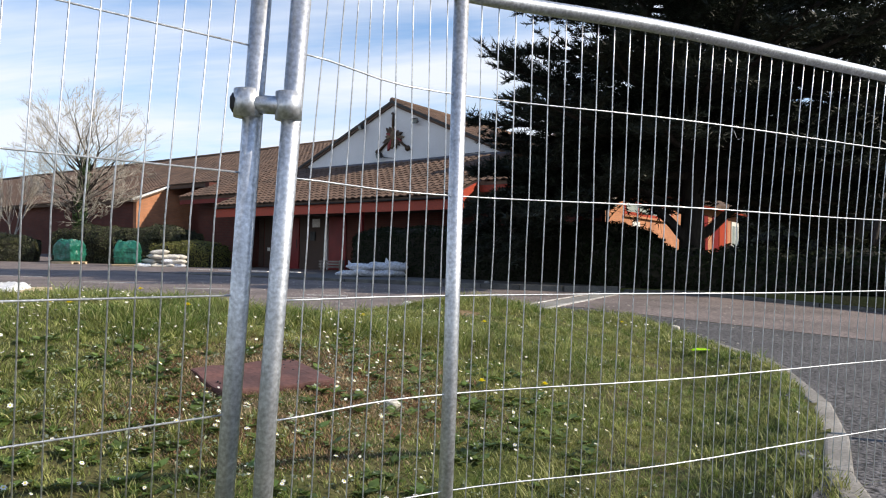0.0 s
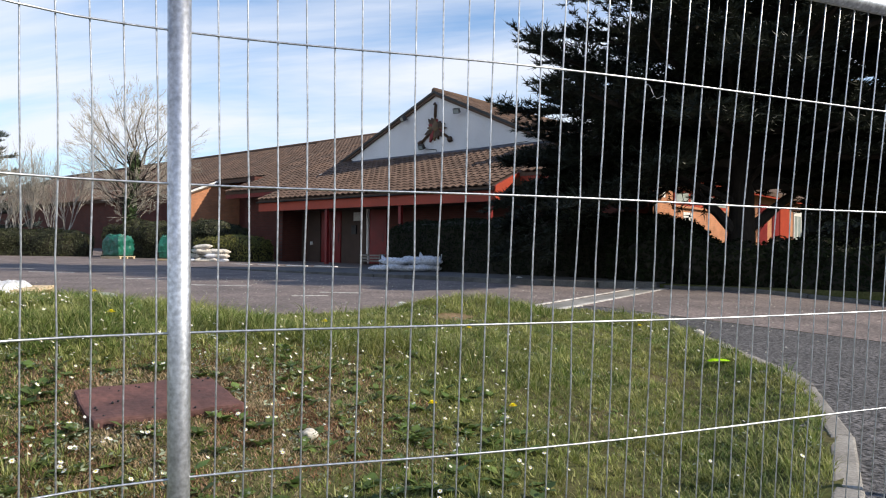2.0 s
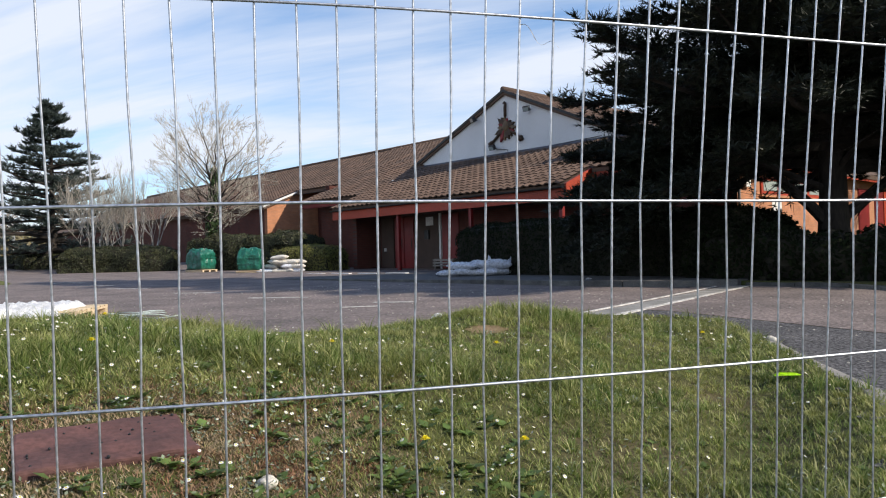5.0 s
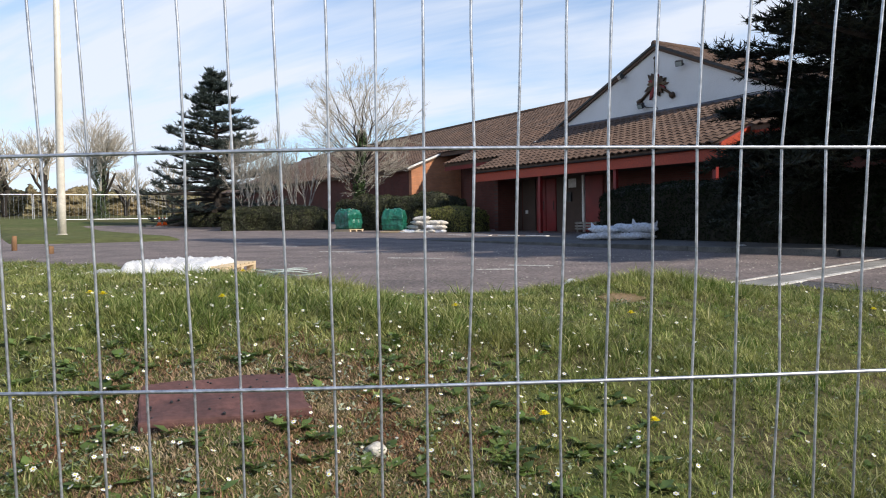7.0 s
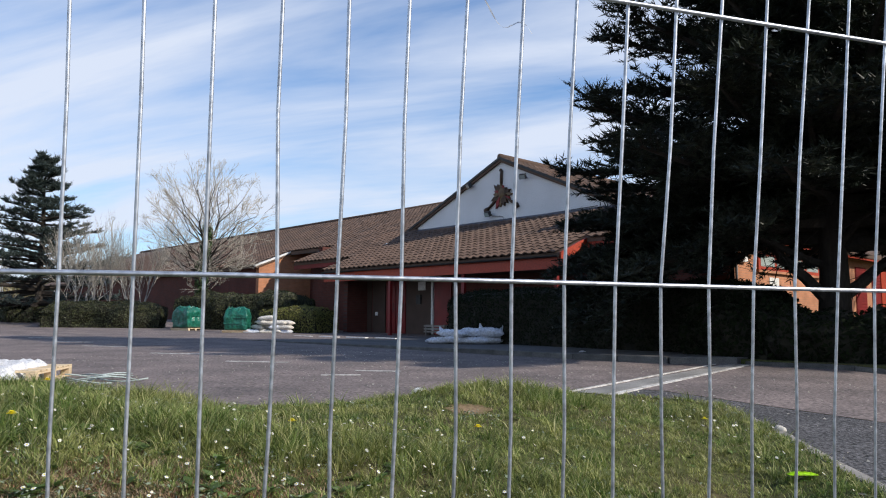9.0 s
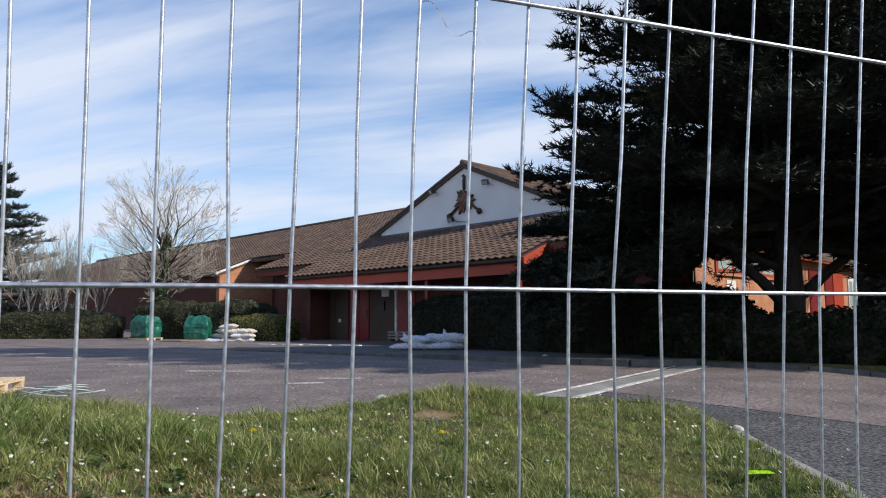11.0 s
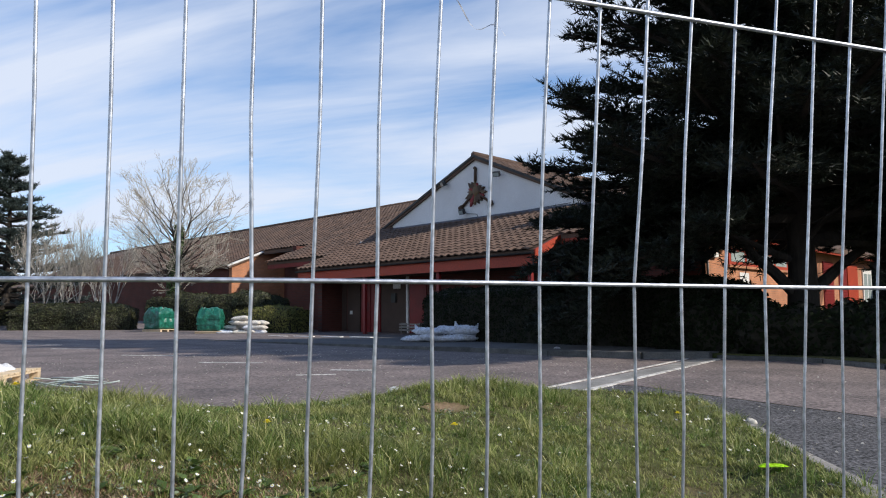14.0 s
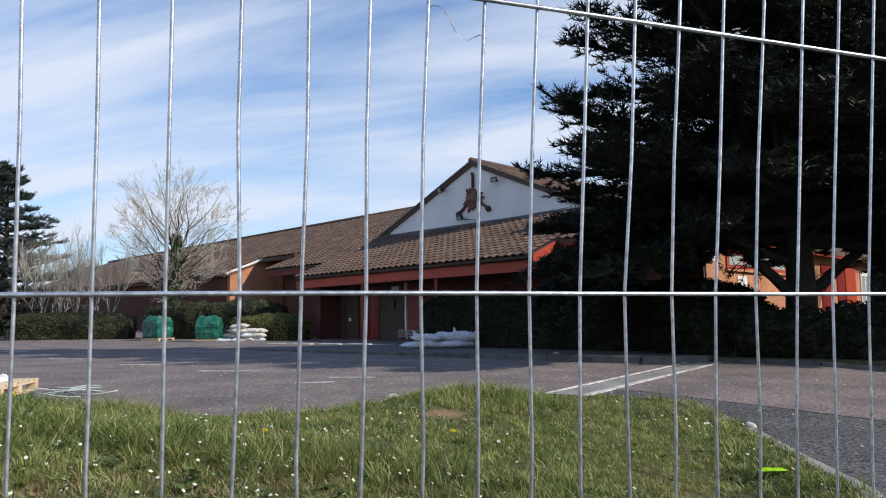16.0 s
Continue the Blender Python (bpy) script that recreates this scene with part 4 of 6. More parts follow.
def cedar(name, at, height, spread, clear, limbs, seed, label, trunk_r, tips=1.0, twig_step=0.20, needle=0.10, droop=0.05, extra=(), taper=0.62, needles=None, boughs=(), sweep=0.0):
    """A conifer with level, layered limbs and needled sprays."""
    rng = random.Random(seed)
    tree = empty(name, at, label, "tree")
    bm = bmesh.new()
    tp = [Vector((0.04 * math.sin(i), 0.04 * math.cos(i * 1.3), height * i / 9 - (0.3 if i == 0 else 0))) for i in range(10)]
    ring_tube(bm, tp, [trunk_r * (1.25 if i == 0 else 1) * (1 - i / 9.6) + 0.01 for i in range(10)], 10)
    part("trunk", bm, BARK, tree, "dark rough trunk", smooth=True)
    wood = bmesh.new()
    soup = Soup()

    def spray(p, d, ln):
        """One flat twig with needles on both sides."""
        side = d.cross(Vector((0, 0, 1)))
        side = side.normalized() if side.length > 0.01 else Vector((1, 0, 0))
        k = max(5, int(ln / 0.042))
        for i in range(k):
            q = p + d * ln * i / k
            for sg in (-1, 1):
                nd = (d * rng.uniform(0.35, 0.9) + side * sg * rng.uniform(0.3, 1.0) + Vector((0, 0, rng.uniform(-0.45, 0.7)))).normalized() * needle * rng.uniform(0.7, 1.2)
                w = nd.cross(Vector((rng.uniform(-1, 1), rng.uniform(-1, 1), 0.6))).normalized() * needle * 0.12
                soup.poly((q - w, q + w, q + nd))
        tipd = (d + Vector((0, 0, 0.2))).normalized() * needle * 1.2
        w = side * needle * 0.09
        soup.poly((p + d * ln - w, p + d * ln + w, p + d * ln + tipd))

    todo = []
    for i in range(limbs):
        f = (i + rng.random()) / limbs
        z = clear + (height - clear) * f ** 1.05
        ln = spread * (1 - f) ** taper * rng.uniform(0.72, 1.08) + 0.25
        a = i * 2.39996 + rng.uniform(-0.3, 0.3)
        todo.append((z, a, ln, rng.uniform(0.02, 0.28) * (0.6 + f)))
    for z, a, ln, rise, *own in list(todo) + list(extra):
        hd = Vector((math.cos(a), math.sin(a), rise))
        pts = limb_path((0, 0, z), hd, ln, rng, droop=own[0] if own else droop, wander=0.07, steps=7)
        for i in range(4, 8):  # the ends turn up
            pts[i].z += (0 if own else sweep) * ln * ((i - 3) / 4) ** 2
        r0 = 0.022 * ln * (1 + 0.35 * (z < clear + 1.5)) + 0.012
        ring_tube(wood, pts, [r0 * (1 - i / 8) + 0.004 for i in range(8)], 5)
        for i in range(7):
            p0, p1 = pts[i], pts[i + 1]
            seg = (p1 - p0).length
            d = (p1 - p0).normalized()
            m = max(1, int(seg / twig_step))
            for j in range(m):
                k = (i + (j + rng.random()) / m) / 7
                if k < (0.16 if z > 1.8 else 0.62) * rng.uniform(0.6, 1.4):
                    continue
                q = p0.lerp(p1, (j + rng.random()) / m)
                for sg in (-1, 1):
                    side = d.cross(Vector((0, 0, 1))).normalized() * sg
                    bl = ln * 0.30 * (1.08 - k) ** 0.6 * rng.uniform(0.5, 1.15) + 0.18
                    bd = (d * rng.uniform(0.5, 1.0) + side * rng.uniform(0.5, 1.0) + Vector((0, 0, rng.uniform(-0.22, 0.16) + 2.2 * sweep))).normalized()
                    bp = limb_path(q, bd, bl, rng, droop=0.03, wander=0.09, steps=3)
                    ring_tube(wood, bp, [0.012, 0.009, 0.006, 0.003], 3, cap=False)
                    for h in range(3):
                        b0, b1 = bp[h], bp[h + 1]
                        bdir = (b1 - b0).normalized()
                        spray(b0, bdir, (b1 - b0).length)
                        for sg2 in (-1, 1):
                            if rng.random() < tips:
                                sd = (bdir * rng.uniform(0.4, 0.9) + bdir.cross(Vector((0, 0, 1))).normalized() * sg2 * rng.uniform(0.5, 1.0) + Vector((0, 0, rng.uniform(-0.25, 0.3) + 4 * sweep))).normalized()
                                spray(b0.lerp(b1, rng.random()), sd, rng.uniform(0.10, 0.28))
        spray(pts[-2], (pts[-1] - pts[-2]).normalized(), (pts[-1] - pts[-2]).length + 0.15)
    # crooked lower boughs, bare near the trunk, each given by its heading and (out, up) stations
    for a, r0, stations in boughs:
        pts = [Vector((math.cos(a) * u, math.sin(a) * u, w)) + Vector((rng.uniform(-0.05, 0.05), rng.uniform(-0.05, 0.05), 0)) for u, w in stations]
        n = len(pts)
        ring_tube(wood, pts, [r0 * (1 - 0.85 * i / n) for i in range(n)], 8)
        for i in range(1, n - 1):
            for k in range(5):
                q = pts[i].lerp(pts[i + 1], rng.random())
                d = Vector((math.cos(a), math.sin(a), 0)) * rng.uniform(-0.3, 1.0) + Vector((rng.uniform(-0.8, 0.8), rng.uniform(-0.8, 0.8), rng.uniform(-0.7, 0.6)))
                bp = limb_path(q, d, rng.uniform(0.5, 1.3), rng, droop=0.03, wander=0.16, steps=4)
                ring_tube(wood, bp, [0.014, 0.011, 0.008, 0.005, 0.003], 3, cap=False)
                if i > 1 and rng.random() < 0.55:
                    for h in range(2, 4):
                        spray(bp[h], (bp[h + 1] - bp[h]).normalized(), (bp[h + 1] - bp[h]).length)
    part("branchwork", wood, BARK, tree)
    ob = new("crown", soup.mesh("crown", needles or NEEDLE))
    ob.parent = tree
    ob["label"] = "dark blue-green needles in layered sprays"
    return tree


def bare_tree(name, at, height, seed, label, stems=1, trunk_r=0.16, clear=0.25, spread=0.62, depth=5, kids=4, bark=None, twig=None, ivy=False, category="tree", width=0.0):
    """A leafless broadleaf tree of forking branches."""
    rng = random.Random(seed)
    tree = empty(name, at, label, category)
    tr = bmesh.new()
    fine = Soup()

    def twig3(pts, r0, r1):
        """A thin three-sided twig as plain faces."""
        for i in range(len(pts) - 1):
            a, b = pts[i], pts[i + 1]
            ra = r0 + (r1 - r0) * i / (len(pts) - 1)
            rb = r0 + (r1 - r0) * (i + 1) / (len(pts) - 1)
            d = (b - a).normalized()
            u = d.orthogonal().normalized()
            w = d.cross(u)
            ring = [(u * math.cos(t) + w * math.sin(t)) for t in (0, 2.094, 4.189)]
            for k in range(3):
                fine.poly((a + ring[k] * ra, a + ring[(k + 1) % 3] * ra, b + ring[(k + 1) % 3] * rb, b + ring[k] * rb))

    def grow(p, d, ln, r, lev):
        pts = limb_path(p, d, ln, rng, droop=-0.05, wander=0.10, steps=4)
        if lev >= 2:
            twig3(pts, r, r * 0.5)
        else:
            ring_tube(tr, pts, [r * (1 - 0.12 * i) for i in range(5)], 7)
        if lev >= depth:
            return
        n = kids + (1 if lev > 1 else 0)
        for k in range(n):
            t = 1.0 if k == 0 else rng.uniform(0.35, 1.0)
            i = min(3, int(t * 4))
            q = pts[i].lerp(pts[i + 1], t * 4 - i if t < 1 else 1.0)
            ax = d.orthogonal().normalized()
            ax.rotate(Matrix.Rotation(rng.uniform(0, 6.28), 3, d))
            ang = rng.uniform(0.25, spread) if k else rng.uniform(0.05, 0.3)
            nd = (d * math.cos(ang) + ax * math.sin(ang) + Vector((0, 0, 0.12))).normalized()
            grow(q, nd, ln * rng.uniform(0.58, 0.82), max(r * 0.52, 0.0045), lev + 1)

    for s in range(stems):
        a = rng.uniform(0, 6.28)
        d0 = Vector((0.22 * math.cos(a) * (stems > 1), 0.22 * math.sin(a) * (stems > 1), 1)).normalized()
        p0 = Vector((0.25 * math.cos(a) * (stems > 1), 0.25 * math.sin(a) * (stems > 1), -0.2))
        grow(p0, d0, height * clear + 0.2, trunk_r, 0)
    fv = np.array(fine.v)
    kx = np.median(fv[:, :2], axis=0)
    fv[:, :2] -= kx * np.clip(fv[:, 2:] / (height * 0.5), 0, 1)
    kz = height / max(fv[:, 2].max(), 0.1)
    kr = (width / np.percentile(np.hypot(fv[:, 0], fv[:, 1]), 96)) if width else kz
    fv *= (kr, kr, kz)
    fine.v = fv
    for vv in tr.verts:
        q = 0.35 + 0.65 * smooth01(0.0, height * 0.3, vv.co.z)
        vv.co = Vector((vv.co.x * (1 + (kr - 1) * q), vv.co.y * (1 + (kr - 1) * q), vv.co.z * kz))
    part("trunk", tr, bark or BARK, tree, smooth=True)
    ob = new("branchwork", fine.mesh("branchwork", twig or TWIG))
    ob.parent = tree
    ob["label"] = "fine leafless branches and twigs"
    if ivy:
        sp = Soup()
        for i in range(2600):
            z = height * 0.55 * rng.random() ** 1.1
            a, r = rng.uniform(0, 6.28), (trunk_r + 0.22 * (1 - z / height)) * rng.uniform(0.6, 1.5)
            q = Vector((math.cos(a) * r, math.sin(a) * r, z))
            leaf_quad(sp, q, Vector((math.cos(a), math.sin(a), rng.uniform(-0.4, 0.6))), 0.07, rng)
        o2 = new("ivy", sp.mesh("ivy", IVY))
        o2.parent = tree
        o2["label"] = "dark ivy climbing the trunk"
    return tree


def round_tree(name, at, height, radius, base, seed, label, trunk_r=0.17, limbs=46):
    """A leafless tree whose limbs fan out from an ivy-clad stem to a rounded crown."""
    rng = random.Random(seed)
    tree = empty(name, at, label, "tree")
    cz, rz = (height + base) / 2, (height - base) / 2
    tr = bmesh.new()
    fine = Soup()
    stem = [Vector((0.10 * math.sin(1.7 * i), 0.08 * math.cos(1.3 * i) - 0.08, -0.2 + height * 0.62 * i / 6)) for i in range(7)]
    ring_tube(tr, stem, [trunk_r * (1.15 - i * 0.145) for i in range(7)], 9)

    def rod(pts, r0, r1):
        n = len(pts) - 1
        for i in range(n):
            a, b = pts[i], pts[i + 1]
            d = (b - a).normalized()
            u = d.orthogonal().normalized()
            w = d.cross(u)
            ra, rb = r0 + (r1 - r0) * i / n, r0 + (r1 - r0) * (i + 1) / n
            ring = [(u * math.cos(t) + w * math.sin(t)) for t in (0, 2.094, 4.189)]
            for k in range(3):
                fine.poly((a + ring[k] * ra, a + ring[(k + 1) % 3] * ra, b + ring[(k + 1) % 3] * rb, b + ring[k] * rb))

    def fork(p, d, ln, r, lev):
        pts = limb_path(p, d, ln, rng, droop=-0.06, wander=0.12, steps=3)
        rod(pts, r, r * 0.6)
        if lev == 0:
            return
        for k in range(3):
            q = pts[1].lerp(pts[3], rng.uniform(0, 1)) if k else pts[3]
            side = Vector((rng.gauss(0, 1), rng.gauss(0, 1), rng.gauss(0.15, 0.8))).normalized()
            fork(q, (d + side * rng.uniform(0.35, 0.75)).normalized(), ln * rng.uniform(0.5, 0.72), max(r * 0.6, 0.005), lev - 1)

    for i in range(limbs):
        f = (i + 0.5) / limbs
        el = math.asin(min(0.98, -0.80 + 1.78 * f))
        az = i * 2.39996 + rng.uniform(-0.3, 0.3)
        k = rng.uniform(0.88, 1.03)
        tip = Vector((radius * math.cos(el) * math.cos(az) * k, radius * math.cos(el) * math.sin(az) * k, cz + rz * math.sin(el) * k))
        t = 0.36 + 0.62 * f * rng.uniform(0.75, 1.0)
        j = min(5, int(t * 6))
        start = stem[j].lerp(stem[j + 1], t * 6 - j)
        way = tip - start
        mid = [start + way * m + Vector((0, 0, 0.10 * way.length * math.sin(math.pi * m) * (0.6 - f))) + Vector((rng.gauss(0, 0.13), rng.gauss(0, 0.13), rng.gauss(0, 0.10))) for m in (0.2, 0.4, 0.6, 0.78)]
        pts = [start] + mid
        r0 = 0.034 + 0.016 * rng.random()
        ring_tube(tr, pts, [r0, r0 * 0.75, r0 * 0.55, r0 * 0.4, r0 * 0.28], 5)
        d = way.normalized()
        for m in (1, 2, 3, 3, 4, 4):
            out = (d + Vector((rng.gauss(0, 0.5), rng.gauss(0, 0.5), rng.gauss(0.1, 0.4)))).normalized()
            fork(pts[m], out, way.length * 0.15 + 0.16, 0.011, 3)
    part("trunk", tr, BARK, tree, smooth=True)
    ob = new("branchwork", fine.mesh("branchwork", TWIG))
    ob.parent = tree
    ob["label"] = "fine leafless branches and twigs"
    sp = Soup()
    for i in range(3600):
        z = height * (0.60 * rng.random() ** 0.9)
        j = min(5, int(max(0.0, z + 0.2) / (height * 0.62) * 6))
        c = stem[j]
        a, r = rng.uniform(0, 6.28), (trunk_r * (1.1 - 0.9 * z / height) + 0.06) * rng.uniform(0.6, 1.5)
        leaf_quad(sp, Vector((c.x + math.cos(a) * r, c.y + math.sin(a) * r, z)), Vector((math.cos(a), math.sin(a), rng.uniform(-0.4, 0.6))), 0.07, rng)
    o2 = new("ivy", sp.mesh("ivy", IVY))
    o2.parent = tree
    o2["label"] = "dark ivy climbing the trunk"
    return tree


def leaf_quad(sp, q, nrm, size, rng):
    nrm = (nrm + Vector((rng.gauss(0, 0.5), rng.gauss(0, 0.5), rng.gauss(0, 0.5)))).normalized()
    u = nrm.orthogonal().normalized()
    u.rotate(Matrix.Rotation(rng.uniform(0, 6.28), 3, nrm))
    w = nrm.cross(u)
    s = size * rng.uniform(0.6, 1.25)
    sp.poly((q - u * s, q + w * s * 0.5, q + u * s, q - w * s * 0.5))


def hedge(name, outline, z0, z1, seed, label, leaf=0.034, density=800, material=None, lump=0.16, soft=0.3, cell=0.55, core=None):
    """A clipped hedge: an uneven twiggy core and a skin of small leaves."""
    rng = random.Random(seed)
    h = empty(name, (outline[0][0], outline[0][1], z0), label, "hedge")
    o = Vector((outline[0][0], outline[0][1], z0))
    bm = bmesh.new()
    prism(bm, outline, 2, z0 - 0.2, z1)
    bmesh.ops.translate(bm, verts=bm.verts, vec=-o)
    bmesh.ops.triangulate(bm, faces=bm.faces)
    for _ in range(6):
        long = [e for e in bm.edges if e.calc_length() > cell]
        if not long:
            break
        bmesh.ops.subdivide_edges(bm, edges=long, cuts=1)
        bmesh.ops.triangulate(bm, faces=[q for q in bm.faces if len(q.verts) > 3])
    bm.normal_update()
    top = z1 - z0
    edge = [(Vector((p[0] - o.x, p[1] - o.y)), Vector((q[0] - o.x, q[1] - o.y))) for p, q in zip(outline, outline[1:] + outline[:1])]
    mid = sum((e[0] for e in edge), Vector((0, 0))) / len(edge)
    for vv in bm.verts:
        p = vv.co.copy()
        k = noise.noise((p + o) * 1.1) * lump + noise.noise((p + o) * 3.1) * lump * 0.5
        near, inward = 1e9, Vector((0, 0))
        for a, b in edge:
            d = b - a
            f = max(0.0, min(1.0, (p.xy - a).dot(d) / d.length_squared))
            c = a + d * f
            w = (p.xy - c).length
            if w < near:
                n2 = Vector((-d.y, d.x)).normalized()
                near, inward = w, n2 if n2.dot(mid - a) > 0 else -n2
        if p.z > top - 0.01:       # rounded shoulder of the top
            g = 1 - min(near / soft, 1.0)
            p.z -= soft * 0.75 * (1 - math.sqrt(max(0.0, 1 - g * g)))
        if near < 0.02:
            g = max(0.0, (p.z - (top - soft)) / soft)
            p.xy = p.xy + inward * soft * 0.6 * (1 - math.sqrt(max(0.0, 1 - min(1.0, g) ** 2)))
        vv.co = p + vv.normal * k
    tris = []
    bm.normal_update()
    for q in bm.faces:
        tris.append((q.calc_area(), [w.co.copy() for w in q.verts], q.normal.copy()))
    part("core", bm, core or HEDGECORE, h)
    sp = Soup()
    for area, (a, b, c), nr in tris:
        if (a.z + b.z + c.z) / 3 < 0.02:
            continue
        for _ in range(int(area * density + rng.random())):
            r1, r2 = math.sqrt(rng.random()), rng.random()
            q = a * (1 - r1) + b * r1 * (1 - r2) + c * r1 * r2 + nr * rng.uniform(-0.03, 0.07)
            leaf_quad(sp, q, nr, leaf, rng)
    ob = new("foliage", sp.mesh("foliage", material or HEDGELEAF))
    ob.parent = h
    return h


LOW = tuple((2.75 + 0.12 * i, radians(-168 + 9 * i), 4.3 + 0.25 * (i % 4), -0.02 - 0.03 * (i % 3)) for i in range(12))
FAR = tuple((2.5 + 0.22 * i, radians(-20 + 20 * i), 4.7, 0.05) for i in range(10))
SKIRT = tuple((2.55 + 0.09 * (i % 5), radians(-176 + 6.5 * i), 4.6 + 0.4 * (i % 3), -0.02, 0.055 + 0.02 * (i % 3)) for i in range(11))
BACK = tuple((2.18 + 0.07 * (i % 4), radians(62 + 15 * i), 4.2, 0.03, 0.012) for i in range(9))
SIDE = tuple((2.05 + 0.08 * i, radians(20 + 9 * i), 4.3 + 0.3 * (i % 2), 0.04, 0.03) for i in range(7))
BOUGHS = ((radians(-136), 0.125, ((0.1, 1.05), (0.5, 1.45), (0.85, 1.80), (1.15, 2.30), (1.7, 2.62), (2.4, 2.8), (3.2, 3.0))),
          (radians(-128), 0.085, ((0.1, 1.66), (0.5, 1.80), (1.0, 2.02), (1.5, 2.25), (2.2, 2.3), (2.9, 2.5))),
          (radians(46), 0.125, ((0.1, 1.05), (0.45, 1.32), (0.9, 1.66), (1.4, 2.02), (2.0, 2.4), (2.7, 2.6), (3.6, 2.75))),
          (radians(-30), 0.07, ((0.1, 2.0), (0.6, 2.4), (1.2, 2.7), (2.0, 2.8), (2.8, 2.9))))
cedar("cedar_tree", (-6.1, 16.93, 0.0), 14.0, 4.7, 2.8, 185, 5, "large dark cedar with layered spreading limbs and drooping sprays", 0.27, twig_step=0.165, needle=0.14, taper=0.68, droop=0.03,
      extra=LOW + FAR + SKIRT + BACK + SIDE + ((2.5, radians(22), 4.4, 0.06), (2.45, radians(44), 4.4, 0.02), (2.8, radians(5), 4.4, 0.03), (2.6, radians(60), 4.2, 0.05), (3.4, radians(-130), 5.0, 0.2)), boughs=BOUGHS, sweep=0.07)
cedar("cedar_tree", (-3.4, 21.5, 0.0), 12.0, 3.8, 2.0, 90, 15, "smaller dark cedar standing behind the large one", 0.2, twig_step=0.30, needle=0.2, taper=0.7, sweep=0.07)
cedar("conifer_tree", (-43.3, 13.0, 0.35), 8.7, 5.3, 0.4, 105, 9, "dark blue-green conifer beside the car park", 0.22, twig_step=0.30, needle=0.15, tips=0.8, taper=0.95, needles=BLUENEEDLE, sweep=0.13)


def plastic_shred():
    """A torn strand of clear film caught on the mesh."""
    bm = bmesh.new()
    prev = None
    for i in range(14):
        k = i / 13
        c = fence_pt(0.05 + 0.06 * k, 0.945 - 0.03 * k + 0.008 * math.sin(9 * k)) + Vector((*FENCE_OUT, 0)) * 0.004
        w = Vector((0, 0, 0.0007 * (1.3 - k))) + Vector((*FENCE_OUT, 0)) * 0.0008 * math.sin(14 * k)
        row = (bm.verts.new(c - w), bm.verts.new(c + w))
        if prev:
            bm.faces.new((prev[0], row[0], row[1], prev[1]))
        prev = row
    thing("plastic_shred", bm, SHRED, "torn strand of clear plastic film caught on the wire", "plastic")


plastic_shred()
round_tree("ash_tree", (-33.0, 17.2, 0.1), 8.0, 2.9, 1.6, 3, "leafless tree with a rounded crown and an ivy-covered trunk")
for k, (x, y, h, sd) in enumerate(((-37.4, 13.1, 5.2, 21), (-37.0, 14.2, 5.6, 22), (-36.4, 15.2, 5.0, 23))):
    bare_tree("birch_tree", (x, y, 0.15), h, sd, "slender leafless birch with pale stems", stems=2 if k != 1 else 3, trunk_r=0.07, clear=0.34, spread=0.7, depth=4, kids=4, bark=PALEBARK, width=1.7)
bare_tree("sycamore_tree", (-70.0, 10.0, 0.9), 10.0, 31, "leafless tree with ivy far beyond the fence", trunk_r=0.24, clear=0.26, spread=0.8, depth=5, kids=4, ivy=True, width=3.6)
for k, (x, y, h) in enumerate(((-82, 3.0, 8.5), (-86, 6.5, 9.5), (-80, 0.0, 8.0), (-84, 14.0, 6.0), (-90, 20.0, 6.5))):
    bare_tree("far_tree", (x, y, 1.2), h, 40 + k, "leafless tree on the far boundary", trunk_r=0.18, clear=0.24, spread=0.7, depth=4, kids=4, width=h * 0.38)
for k, (x, y, h) in enumerate(((-2.0, 27.0, 7.0), (1.5, 24.5, 8.0), (-4.5, 34.0, 9.0), (2.5, 31.0, 9.0))):
    bare_tree("bare_tree", (x, y, 0.0), h, 60 + k, "leafless tree behind the cedar", trunk_r=0.12, clear=0.26, spread=0.7, depth=4, kids=4, width=h * 0.33)

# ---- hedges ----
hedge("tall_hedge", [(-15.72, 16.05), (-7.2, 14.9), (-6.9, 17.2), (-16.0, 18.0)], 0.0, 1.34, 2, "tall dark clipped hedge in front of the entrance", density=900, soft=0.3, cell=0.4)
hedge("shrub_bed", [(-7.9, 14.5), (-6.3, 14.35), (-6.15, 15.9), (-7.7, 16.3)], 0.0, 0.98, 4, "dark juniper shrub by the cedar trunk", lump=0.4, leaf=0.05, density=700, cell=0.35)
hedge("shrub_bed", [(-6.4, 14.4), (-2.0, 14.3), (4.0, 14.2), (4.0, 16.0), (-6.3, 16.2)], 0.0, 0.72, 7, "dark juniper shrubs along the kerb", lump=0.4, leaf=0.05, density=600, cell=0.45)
hedge("low_hedge", [(-1.8, 17.5), (6.0, 17.0), (6.0, 18.6), (-1.8, 18.8)], 0.0, 1.0, 6, "low green hedge beyond the cedar", lump=0.3, material=GREENHEDGE)
hedge("clipped_hedge", [(-36.6, 11.4), (-33.6, 15.4), (-35.2, 16.4), (-38.2, 12.4)], 0.1, 1.3, 8, "rounded dark clipped hedge beside the car park", leaf=0.042, density=800, material=GREENHEDGE, soft=0.7, cell=0.35, lump=0.22)
hedge("clipped_hedge", [(-32.6, 15.6), (-27.4, 18.3), (-28.2, 19.9), (-33.4, 17.4)], 0.1, 1.68, 9, "tall rounded hedge behind the wrapped bags", leaf=0.042, density=800, material=GREENHEDGE, soft=0.75, cell=0.35, lump=0.28)
